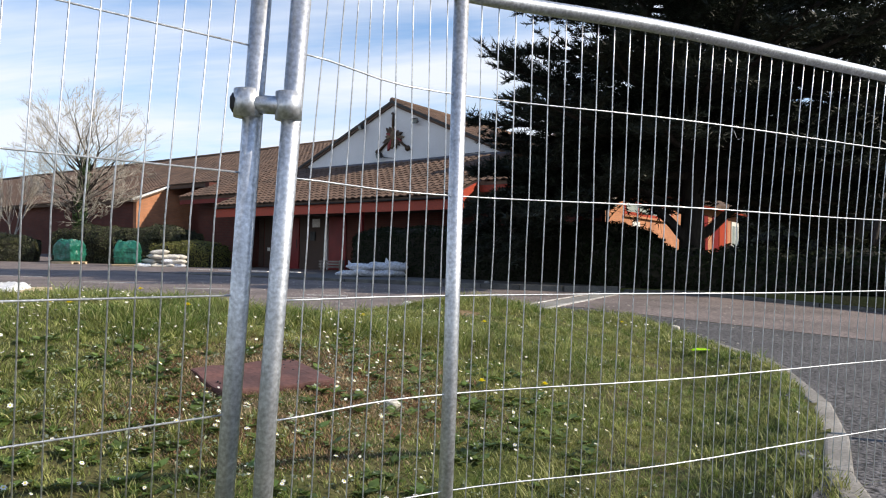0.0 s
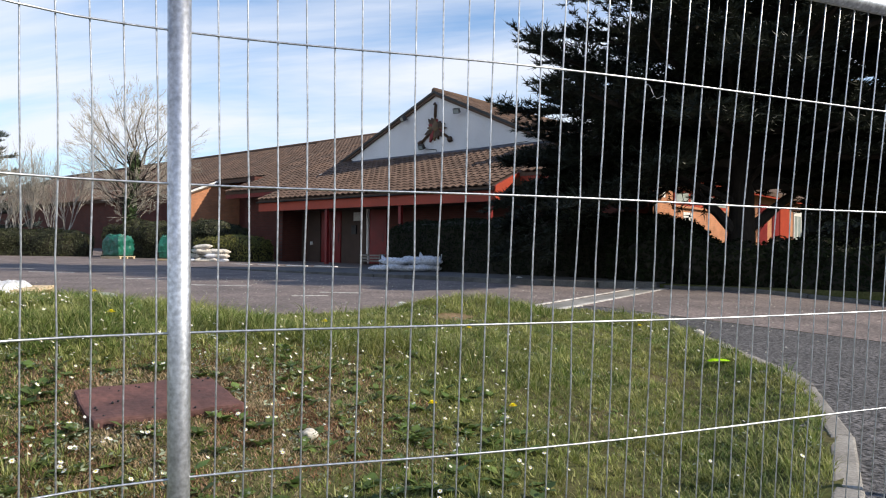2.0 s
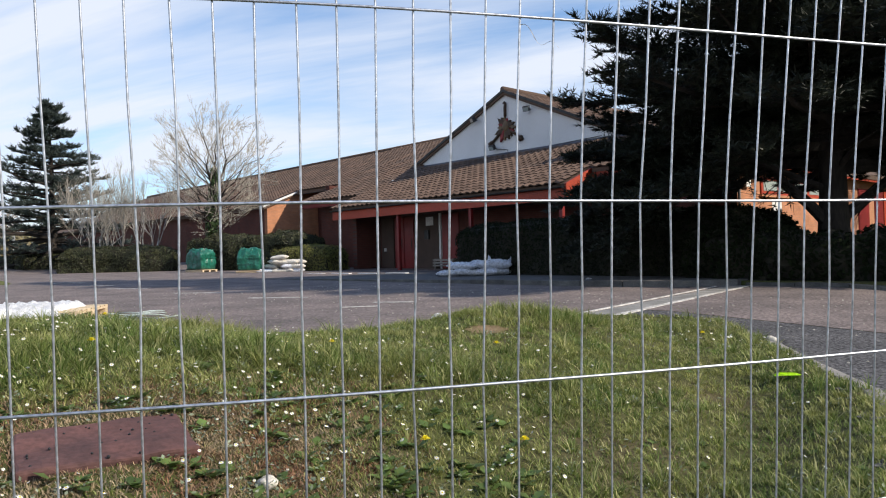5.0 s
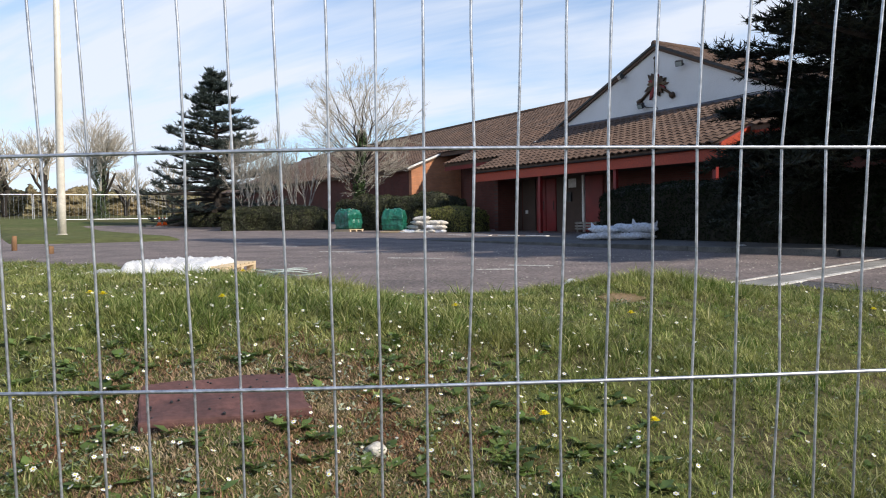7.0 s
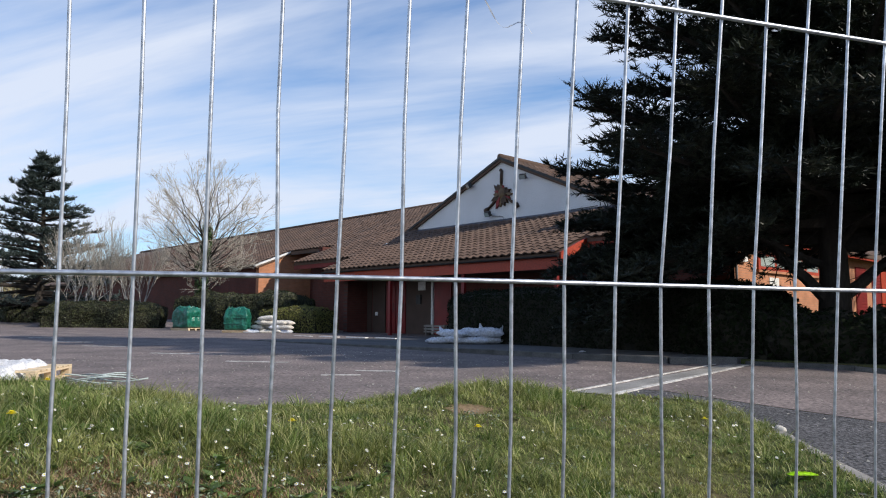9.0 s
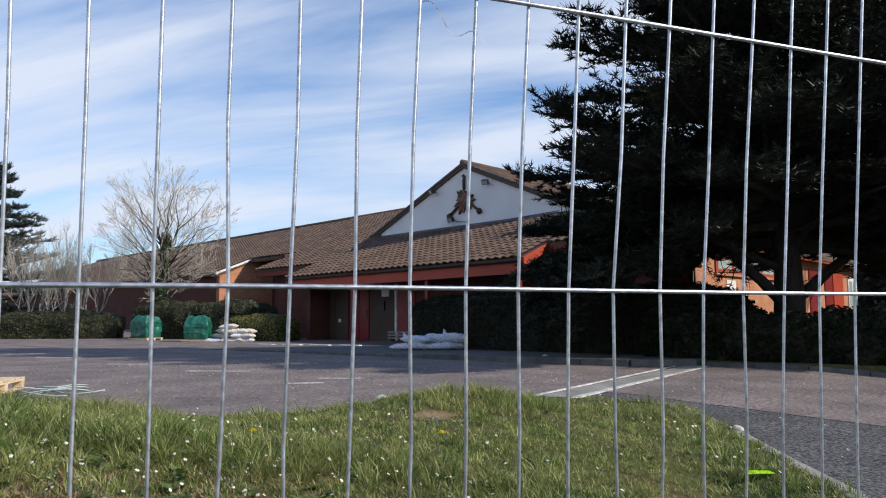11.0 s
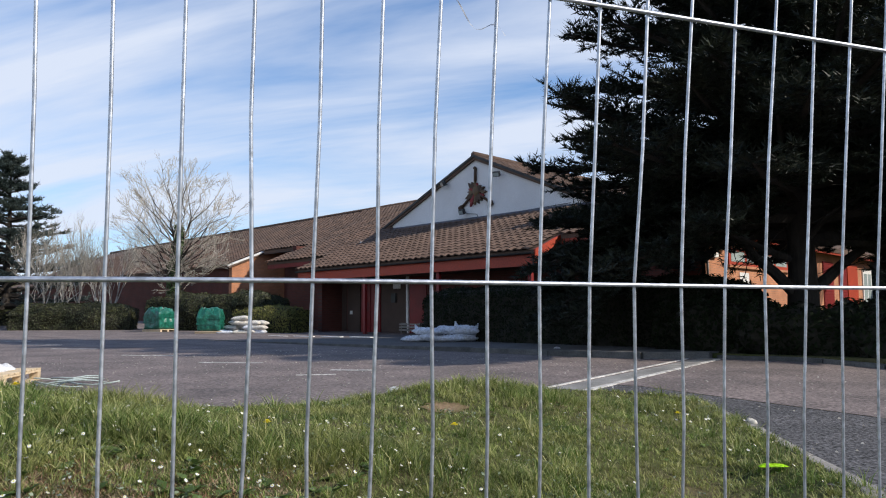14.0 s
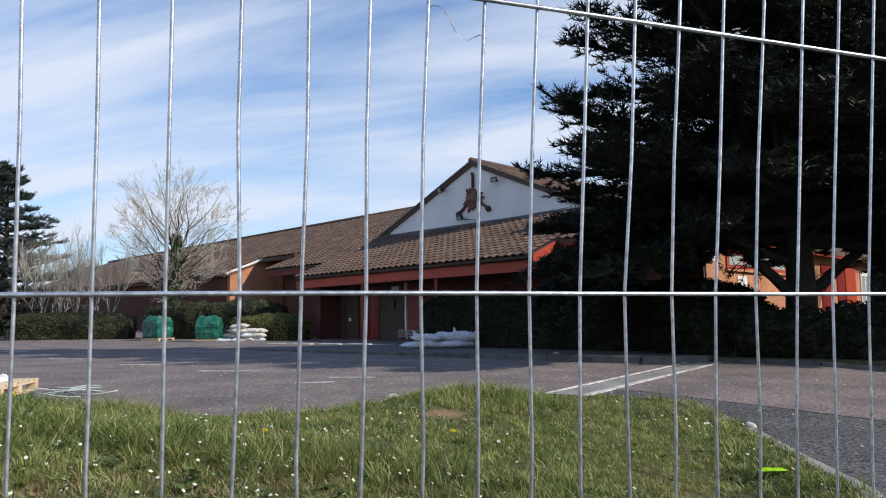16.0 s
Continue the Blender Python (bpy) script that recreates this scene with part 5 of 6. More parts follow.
hedge("golden_shrub", [(-26.9, 16.6), (-24.6, 17.7), (-25.0, 19.0), (-27.4, 18.0)], 0.06, 1.06, 10, "low rounded golden-green shrub", leaf=0.04, density=900, material=HEDGEGOLD, soft=0.62, lump=0.14, cell=0.25)
hedge("far_hedge", [(-47.5, 11.0), (-42, 11.3), (-42, 13.6), (-47.5, 13.0)], 0.35, 1.1, 11, "low green hedge under the conifer", leaf=0.07, density=300, material=GREENHEDGE)
hedge("evergreen_screen", [(-17.5, 50), (-10.9, 46), (9, 40), (10, 43), (-16.5, 54)], 0.0, 8.2, 14, "dark evergreen screen far behind the cedar", leaf=0.16, density=30, material=GREENHEDGE, lump=1.2, cell=0.8)
hedge("far_scrub", [(-98, -10), (-96, 30), (-92, 30), (-92, -10)], 1.0, 4.0, 12, "brownish scrub along the far boundary", leaf=0.22, density=50, material=SCRUB, lump=1.2, core=SCRUB, soft=1.2, cell=0.9)

# ---- far fence, pole, cones ----


def far_fence():
    fence = empty("site_fence", (-61.0, -6.0, 0.85), "distant galvanised mesh fence panels in a row", "fence")
    y = 0.0
    while y < 24:
        part("post", tube_bm([(0, y, 0), (0, y, 2.0)], 0.03, 6), GALV, fence)
        part("post", tube_bm([(0, y + 3.42, 0), (0, y + 3.42, 2.0)], 0.03, 6), GALV, fence)
        part("rail", tube_bm([(0, y, 1.98), (0, y + 3.42, 1.98)], 0.03, 6), GALV, fence)
        part("rail", tube_bm([(0, y, 0.15), (0, y + 3.42, 0.15)], 0.03, 6), GALV, fence)
        for k in range(1, 12):
            part("wire", tube_bm([(0, y + k * 0.285, 0.15), (0, y + k * 0.285, 1.98)], 0.006, 3), GALV, fence)
        y += 3.52


far_fence()


def lamp_pole():
    pole = empty("lamp_pole", (-30.88, 4.17, 0.16), "tall pale tapered lighting pole", "pole")
    part("shaft", tube_bm([(0, 0, -0.1), (0.1, 0, 1.2), (0.62, 0.0, 5.0), (1.35, 0.02, 11.0)], [0.15, 0.145, 0.125, 0.08], 14), POLE, pole, smooth=True)
    part("base_collar", tube_bm([(0, 0, -0.1), (0.01, 0, 0.12)], 0.18, 14), POLE, pole, smooth=True)


lamp_pole()


def traffic_cone(x, y):
    c = empty("traffic_cone", (x, y, paved(x, y) + 0.004), "small orange and white traffic cone", "cone", group="traffic cones")
    orange = mat("orange_plastic", (0.8, 0.13, 0.02), rough=0.5)
    part("base", bevelled((-0.18, -0.18, 0), (0.18, 0.18, 0.04), 0.01), orange, c)
    part("body", tube_bm([(0, 0, 0.04), (0, 0, 0.5)], [0.13, 0.03], 12), orange, c, smooth=True)
    part("sleeve", tube_bm([(0, 0, 0.2), (0, 0, 0.38)], [0.099, 0.062], 12), WHITE, c, smooth=True)




PEGWOOD = mat("brown_timber", (0.26, 0.14, 0.07), (0.18, 0.10, 0.05), scale=6, rough=0.9)


def timber_peg(x, y, h, r, label):
    bm = bmesh.new()
    ring_tube(bm, [(0, 0, -0.1), (0.01, 0, h * 0.6), (0.0, 0.01, h)], [r, r * 0.95, r * 0.8], 8)
    bmesh.ops.translate(bm, verts=bm.verts, vec=(x, y, paved(x, y)))
    thing("timber_peg", bm, PEGWOOD, label, "peg", group="timber pegs", smooth=True)


timber_peg(-20.39, 2.44, 0.34, 0.06, "short brown timber peg at the tarmac edge")
timber_peg(-18.17, 3.04, 0.16, 0.07, "low brown timber stump at the tarmac edge")
traffic_cone(-44.9, 10.1)
traffic_cone(-45.2, 10.45)

# ---- bulk bags, sacks, pallets ----


def bulk_bag(x, y, z, turn, seed, label):
    """A wrapped bulk bag on a pallet: a bulging body, a gathered top and tape bands."""
    rng = random.Random(seed)
    bag = empty("bulk_bag", (x, y, z), label, "bulk bag", group="bulk bags")
    bag.rotation_euler, bag.scale = (0, 0, radians(turn)), (0.86, 0.86, 0.92)
    bm = bmesh.new()
    bmesh.ops.create_cube(bm, size=1, matrix=Matrix.LocRotScale((0, 0, 0.60), None, (0.92, 0.92, 0.84)))
    bmesh.ops.subdivide_edges(bm, edges=bm.edges[:], cuts=13, use_grid_fill=True)
    off = Vector((seed * 3.1, 0, 0))
    for vv in bm.verts:
        p = vv.co
        k = (p.z - 0.18) / 0.84
        s = 1 + 0.05 * math.sin(math.pi * k) - 0.14 * max(0, k - 0.8) / 0.2
        n = noise.noise((p + off) * 3.6) * 0.07 + noise.noise((p + off) * Vector((9, 9, 4))) * 0.045
        out = Vector((p.x, p.y, 0)).normalized() if p.xy.length > 0.01 else Vector((0, 0, 1))
        vv.co = Vector((p.x * s, p.y * s, p.z)) + out * n
        if k > 0.97:
            vv.co.z += 0.10 * noise.noise((p + off) * 5.0) + 0.10 * max(0, 1 - p.xy.length / 0.4)
    part("body", bm, GREENBAG, bag, "crinkled glossy green wrap", smooth=True)
    bm = bmesh.new()
    n = 14
    grid = [[bm.verts.new(((i / n - 0.5) * 0.9, (j / n - 0.5) * 0.9, 1.0 + 0.20 * abs(noise.noise(Vector((i * 0.33, j * 0.33, seed * 2.0)))) + 0.10 * noise.noise(Vector((i * 0.7, j * 0.7, seed))) - 0.25 * max(0, max(abs(i / n - 0.5), abs(j / n - 0.5)) - 0.42) / 0.08)) for i in range(n + 1)] for j in range(n + 1)]
    for j in range(n):
        for i in range(n):
            bm.faces.new((grid[j][i], grid[j][i + 1], grid[j + 1][i + 1], grid[j + 1][i]))
    part("gathered_top", bm, GREENBAG, bag)
    for zz in (0.42, 0.66):
        b = bmesh.new()
        prism(b, [(-0.50, -0.50), (0.50, -0.50), (0.50, 0.50), (-0.50, 0.50)], 2, zz, zz + 0.05)
        part("tape", b, GREENBAG, bag)
    for yy in (-0.42, 0.0, 0.42):
        part("bearer", boxes(((-0.56, yy - 0.05, 0.0), (0.56, yy + 0.05, 0.12))), PINE, bag)
    part("deck", boxes(((-0.56, -0.5, 0.12), (0.56, 0.5, 0.15))), PINE, bag, "pale pine pallet deck")


bulk_bag(-30.1, 15.15, 0.10, 20, 1, "green plastic-wrapped bulk bag on a pallet")
bulk_bag(-26.6, 15.55, PLAT, 50, 2, "bulging green plastic-wrapped bulk bag")


def sack(name, x, y, z, size, turn, seed, material, label, group, lift=0.0, ears=False):
    """A filled plastic sack, pillow-shaped, creased, with printed bars."""
    lx, ly, lz = size
    sk = empty(name, (x, y, z), label, "sack", group=group)
    sk.rotation_euler = (0, radians(lift), radians(turn))
    bm = bmesh.new()
    bmesh.ops.create_cube(bm, size=2)
    bmesh.ops.subdivide_edges(bm, edges=bm.edges[:], cuts=6, use_grid_fill=True)
    off = Vector((seed * 1.7, seed * 0.9, 0))
    for vv in bm.verts:
        p = vv.co
        edge = max(abs(p.x), abs(p.y))
        t = (1 - edge ** 4 * 0.82)
        n = noise.noise(p * 1.9 + off) * 0.16 + noise.noise(p * 4.5 + off) * 0.07
        vv.co = Vector((p.x * lx / 2 * (1 + 0.08 * n), p.y * ly / 2 * (1 + 0.3 * n), lz / 2 + p.z * lz / 2 * t * (1 + n)))
    part("body", bm, material, sk, smooth=True)
    rng = random.Random(seed)
    for k in range(3):
        u = rng.uniform(-0.25, 0.2) * lx
        b = bmesh.new()
        w = rng.uniform(0.04, 0.12)
        prism(b, [(u, -0.30 * ly), (u + 0.02 + w * 0.2, -0.30 * ly), (u + 0.03, 0.22 * ly), (u, 0.22 * ly)], 2, lz * 0.96, lz * 1.04)
        part("printed_bar", b, PRINT, sk)
    if ears:
        for e in (-1, 1):
            part("corner", tube_bm([(e * lx * 0.42, 0, lz * 0.8), (e * lx * 0.48, 0, lz * 1.3)], [0.06, 0.012], 6), material, sk)


R = random.Random(77)
dr = Vector((0.725, 0.69))
for k, (u, zz, tn, sz) in enumerate(((0.0, 0.0, 40, (0.75, 0.45, 0.17)), (0.45, 0.0, 55, (0.75, 0.48, 0.2)), (0.95, 0.0, 35, (0.75, 0.45, 0.18)), (1.3, 0.0, 70, (0.7, 0.45, 0.2)), (0.35, 0.16, 30, (0.78, 0.46, 0.2)), (0.92, 0.17, 48, (0.78, 0.46, 0.22)), (1.35, 0.17, 50, (0.6, 0.4, 0.24)))):
    p = Vector((-14.42, 14.66)) + dr * u * 0.9 + Vector((-dr.y, dr.x)) * R.uniform(-0.05, 0.15)
    sack("rubble_sack", p.x, p.y, PLAT + zz, sz, tn, 100 + k, SACK, "white plastic sack with dark print, heaped on the pavement", "heaped sacks", ears=(k in (4, 6)), lift=R.uniform(-6, 6))
for k in range(16):
    lay = k // 5 if k < 15 else 3
    u = (k % 5) * 0.30 + 0.1 * lay
    p = Vector((-26.1, 15.9)) + dr * (u * (1 - 0.18 * lay) + 0.15 * lay) + Vector((-dr.y, dr.x)) * R.uniform(-0.1, 0.25)
    sack("cement_sack", p.x, p.y, PLAT + lay * 0.17, (0.62, 0.42, 0.19), 40 + R.uniform(-25, 25), 200 + k, CREAM if k % 4 else SACK, "dusty cream sack stacked in a loose pile", "stacked sacks", lift=R.uniform(-5, 5))


def pallet(x, y, z, turn, label):
    pl = empty("pallet", (x, y, z), label, "pallet", group="wooden pallets")
    pl.rotation_euler = (0, 0, radians(turn))
    for i in range(7):
        part("deck_board", bevelled((-0.5, -0.6 + i * 0.181, 0.122), (0.5, -0.6 + i * 0.181 + 0.12, 0.144), 0.004), PINE, pl)
    for xx in (-0.5, -0.05, 0.4):
        part("bottom_board", bevelled((xx, -0.6, 0.0), (xx + 0.1, 0.6, 0.022), 0.004), PINE, pl)
        part("stringer", bevelled((xx, -0.6, 0.1), (xx + 0.1, 0.6, 0.121), 0.004), PINE, pl)
        for yy in (-0.6, -0.05, 0.5):
            part("block", bevelled((xx, yy, 0.022), (xx + 0.1, yy + 0.1, 0.1), 0.006), PINE, pl)


PZ = paved(-10, 4.3) + 0.006
pallet(-10.5, 4.32, PZ, 57, "pale pine pallet lying on the car park")


def crumpled(name, x, y, z, lx, ly, h, turn, seed, material, label, cat):
    bm = bmesh.new()
    n = 26
    grid = []
    for j in range(n + 1):
        row = []
        for i in range(n + 1):
            u, w = i / n * 2 - 1, j / n * 2 - 1
            e = max(0.0, 1 - (abs(u) ** 3 + abs(w) ** 3))
            q = Vector((u * lx * 3, w * ly * 3, seed))
            fold = min(1.0, ly)
            zz = h * e * (0.55 + 0.5 * noise.noise(q * 0.8)) + 0.05 * fold * e * abs(noise.noise(q * 2.3)) + 0.006
            row.append(bm.verts.new((u * lx / 2 + 0.06 * fold * noise.noise(q), w * ly / 2 + 0.06 * fold * noise.noise(q + Vector((5, 0, 0))), zz)))
        grid.append(row)
    for j in range(n):
        for i in range(n):
            bm.faces.new((grid[j][i], grid[j][i + 1], grid[j + 1][i + 1], grid[j + 1][i]))
    bmesh.ops.solidify(bm, geom=bm.faces[:], thickness=0.004)
    ob = thing(name, bm, material, label, cat, smooth=True)
    ob.matrix_world = pose(x, y, z, 0, 0, turn)
    return ob




def draped_sheet(x, y, z, lx, ly, top, turn, seed, label):
    """A crumpled sheet thrown over a low stack, falling to the ground round its edge."""
    bm = bmesh.new()
    n = 44
    grid = []
    for j in range(n + 1):
        row = []
        for i in range(n + 1):
            u, w = i / n * 2 - 1, j / n * 2 - 1
            q = Vector((u * lx * 2.2, w * ly * 2.2, seed))
            edge = max(abs(u), abs(w)) + 0.05 * noise.noise(q * 2.0)
            e = 1 - smooth01(0.78, 1.0, edge)
            zz = 0.012 + top * e + (0.008 + 0.05 * abs(noise.noise(q * 0.7)) + 0.05 * abs(noise.noise(q * 3.3)) + 0.03 * abs(noise.noise(q * 7.0))) * e + 0.012 * abs(noise.noise(q * 5.0))
            row.append(bm.verts.new((u * lx / 2 + 0.07 * noise.noise(q), w * ly / 2 + 0.07 * noise.noise(q + Vector((5, 0, 0))), zz)))
        grid.append(row)
    for j in range(n):
        for i in range(n):
            bm.faces.new((grid[j][i], grid[j][i + 1], grid[j + 1][i + 1], grid[j + 1][i]))
    ob = thing("plastic_sheet", bm, PLASTIC, label, "sheet", smooth=True)
    ob.matrix_world = pose(x, y, z, 0, 0, turn)


draped_sheet(-10.5, 4.05, PZ, 1.2, 1.3, 0.15, 57, 3, "crumpled white plastic sheet thrown over the pallet")
crumpled("plastic_sheet", -10.65, 3.3, PZ + 0.0, 1.3, 0.9, 0.13, 60, 7, PLASTIC, "torn white plastic sheet on the ground", "sheet")
R = random.Random(5)
for k in range(9):
    a = Vector((-10.0, 4.75, PZ + 0.01)) + Vector((R.uniform(-0.3, 0.5), R.uniform(-0.1, 0.35), 0))
    an = R.uniform(0.2, 1.6)
    pts = [a + Vector((math.cos(an + 0.5 * t) * t * 0.5, math.sin(an + 0.5 * t) * t * 0.5, 0.02 + 0.03 * math.sin(3 * t + k))) for t in (0, 0.3, 0.6, 0.9, 1.1)]
    thing("plastic_strap", tube_bm(pts, 0.009, 5), STRAP, "loose grey-green packing strap on the tarmac", "strap", group="packing straps", smooth=True)
for k in range(4):
    x, y = -22.6 + k * 1.15, 15.5 + 0.25 * k
    thing("timber_board", bevelled((x, y, PLAT + 0.004), (x + 1.0, y + 0.14, PLAT + 0.03), 0.004), WHITE, "pale board lying on the pavement", "board", group="loose boards")
bench = empty("slatted_bench", (-20.4, 20.1, PLAT), "low grey slatted bench by the door", "bench")
for k in range(3):
    part("slat", bevelled((-0.55, -0.2, 0.12 + 0.1 * k), (0.55, -0.16, 0.18 + 0.1 * k), 0.006), KERB, bench)
for xx in (-0.5, 0.45):
    part("leg", bevelled((xx, -0.16, 0), (xx + 0.05, 0.1, 0.4), 0.006), KERB, bench)

# ---- painted and concrete strips on the car park ----


def strip(name, a, b, w, material, label, cat, lift=0.008):
    a, b = Vector(a), Vector(b)
    d = (b - a).normalized()
    n2 = Vector((-d.y, d.x)) * w / 2
    n = max(2, int((b - a).length / 0.4))
    bm = bmesh.new()
    rows = []
    for i in range(n + 1):
        p = a.lerp(b, i / n)
        z = paved(p.x, p.y) + lift
        j = 0.012 * noise.noise(Vector((p.x * 3, p.y * 3, 0)))
        rows.append((bm.verts.new((p.x - n2.x * (1 + j * 8), p.y - n2.y, z)), bm.verts.new((p.x + n2.x, p.y + n2.y, z))))
    for r0, r1 in zip(rows, rows[1:]):
        bm.faces.new((r0[0], r1[0], r1[1], r0[1]))
    for r0, r1 in zip(rows, rows[1:]):
        for k in (0, 1):
            lo = [bm.verts.new(q.co - Vector((0, 0, 0.03))) for q in (r0[k], r1[k])]
            bm.faces.new((r0[k], r1[k], lo[1], lo[0]))
    bm.normal_update()
    for q in bm.faces:
        if q.normal.z < -0.5:
            q.normal_flip()
    return tagged(thing(name, bm, material, label, cat), kind="structure")


CHAN = mat("worn_channel", (0.30, 0.29, 0.27), (0.17, 0.165, 0.155), scale=3, rough=0.9, bump=0.006)
MARK = mat("worn_white_line", (0.62, 0.60, 0.57), (0.30, 0.28, 0.26), scale=6, rough=0.85, fine=30)
strip("drain_channel", (-5.40, 8.2), (-6.60, 14.0), 0.30, CHAN, "worn pale concrete channel across the tarmac", "channel", 0.010)
strip("painted_line", (-5.18, 8.2), (-6.40, 14.0), 0.07, MARK, "worn white painted line", "line", 0.012)
strip("painted_line", (-5.62, 8.2), (-6.80, 13.6), 0.04, MARK, "worn white painted line", "line", 0.016)
for cx, cy in ((-17.9, 7.9), (-14.4, 8.0), (-11.6, 8.1), (-20.5, 8.0), (-23.5, 8.2)):
    strip("bay_marking", (cx - 0.45, cy - 0.35), (cx + 0.35, cy + 0.3), 0.09, MARK, "broken white bay marking", "line", 0.012)
strip("bay_marking", (-9.0, 7.5), (-8.7, 7.9), 0.08, MARK, "broken white bay marking", "line", 0.012)
strip("bay_marking", (-9.35, 8.3), (-8.85, 8.7), 0.08, MARK, "broken white bay marking", "line", 0.012)

# ---- slab, stones and litter on the bank ----
SLABPOSE = pose(0, 0, 0, 0, 0, -10) @ pose(0, 0, 0, 0, 9, 0)
slab = empty("drain_cover", (-3.90, 2.81, ground_height(-3.90, 2.81) - 0.004), "weathered red-brown stone slab sunk in the grass", "slab")
bm = bmesh.new()
box(bm, (-0.20, -0.31, -0.06), (0.20, 0.31, 0.035), 0.012)
bmesh.ops.subdivide_edges(bm, edges=[e for e in bm.edges if e.calc_length() > 0.2], cuts=8, use_grid_fill=True)
for vv in bm.verts:
    vv.co += Vector((noise.noise(vv.co * 9) * 0.022, noise.noise(vv.co * 8 + Vector((3, 0, 0))) * 0.024, noise.noise(vv.co * 6) * 0.012))
part("slab_face", bm, COVER, slab, at=SLABPOSE)
R = random.Random(12)
for k in range(30):
    x, y = R.uniform(-0.2, 0.2), R.uniform(-0.3, 0.3)
    b = bmesh.new()
    bmesh.ops.create_icosphere(b, subdivisions=1, radius=R.uniform(0.004, 0.008))
    part("pit", b, BLACK, slab, at=SLABPOSE @ pose(x, y, 0.036, 0, 0, 0))


def rock(name, x, y, r, seed, material, label, cat, flat=0.6, lift=0.0):
    bm = bmesh.new()
    bmesh.ops.create_icosphere(bm, subdivisions=3, radius=r)
    for vv in bm.verts:
        vv.co *= 1 + 0.35 * noise.noise(vv.co / r * 1.3 + Vector((seed, 0, 0)))
        vv.co.z *= flat
    ob = thing(name, bm, material, label, cat, smooth=True)
    ob.location = (x, y, ground_height(x, y) + r * flat * 0.6 + lift)
    return ob


rock("stone", -3.36, 3.22, 0.042, 4, STONE, "pale rough stone lying in the grass", "stone")
rock("stone", -3.38, 7.72, 0.045, 9, STONE, "pale stone at the kerb", "stone")
crumpled("plastic_rag", -5.65, 6.22, ground_height(-5.65, 6.22) + 0.03, 0.15, 0.12, 0.07, 20, 11, PLASTIC, "crumpled white plastic rag on the grass", "rag")
crumpled("hi_vis_strip", -2.77, 6.52, ground_height(-2.77, 6.52) + 0.03, 0.17, 0.055, 0.03, 48, 13, HIVIS, "scrap of lime-yellow plastic in the grass", "scrap")
crumpled("paper_scrap", -9.4, 13.6, PLAT + 0.002, 0.13, 0.11, 0.05, 20, 15, PLASTIC, "crumpled white paper on the pavement", "paper")
EX, EY0 = -4.72, 5.85
v, f = sheet(spaced([(EX - 0.5, EX + 0.5, 0.05)]), spaced([(EY0 - 0.4, EY0 + 0.4, 0.05)]),
             lambda x, y: ground_height(x, y) + 0.012 + 0.014 * noise.noise(Vector((x * 9, y * 9, 2))),
             lambda x, y: math.hypot((x - EX) / 0.15, (y - EY0) / 0.13) < 1 + 0.7 * noise.noise(Vector((x * 5, y * 5, 7))))
tagged(new("bare_patch", arrays("bare_patch", v, f, EARTH, True)), "bare patch of reddish earth on the bank", "earth", kind="structure")

# ---- grass, weeds and flowers ----
GX0, GX1, GY0, GY1, GS = -14.5, -0.8, 0.4, 9.0, 0.1
gnx, gny = int((GX1 - GX0) / GS) + 2, int((GY1 - GY0) / GS) + 2
GH = np.array([[ground_height(GX0 + i * GS, GY0 + j * GS) for i in range(gnx)] for j in range(gny)])
GI = np.array([[bank_inside(GX0 + i * GS, GY0 + j * GS) for i in range(gnx)] for j in range(gny)])


def bilinear(table, x, y):
    fx, fy = (x - GX0) / GS, (y - GY0) / GS
    i, j = np.clip(fx.astype(int), 0, gnx - 2), np.clip(fy.astype(int), 0, gny - 2)
    u, w = fx - i, fy - j
    return table[j, i] * (1 - u) * (1 - w) + table[j, i + 1] * u * (1 - w) + table[j + 1, i] * (1 - u) * w + table[j + 1, i + 1] * u * w


rs = np.random.RandomState(4)
NF = 64
PH = rs.uniform(0, 6.28, (NF, 3))
DIRS = rs.normal(0, 1, (NF, 2)) * np.linspace(0.6, 5.0, NF)[:, None]


def patchy(x, y, k0=0, k1=NF):
    """A smooth random field of about unit size."""
    out = np.zeros_like(x)
    for k in range(k0, k1):
        out += np.sin(DIRS[k, 0] * x + DIRS[k, 1] * y + PH[k, 0])
    return out / math.sqrt((k1 - k0) / 2)


def off_patch(x, y):
    """How far a place is outside the slab and the mossy patch round it."""
    return np.minimum(np.hypot((x + 3.92) / 0.25, (y - 2.81) / 0.33), np.hypot((x - EX) / 0.11, (y - EY0) / 0.09)), np.hypot((x + 3.72) / 0.75, (y - 2.95) / 0.85)


def scatter(n, margin=0.0):
    x, y = rs.uniform(GX0 + 0.1, GX1 - 0.1, n), rs.uniform(GY0 + 0.1, GY1 - 0.1, n)
    px, py = x - FENCE_AT.x, y - FENCE_AT.y
    s = px * FENCE_OUT.x + py * FENCE_OUT.y
    ok = (bilinear(GI, x, y) > margin + 0.06 * patchy(x, y, 30, 60)) & (s > -0.3)
    return x[ok], y[ok]


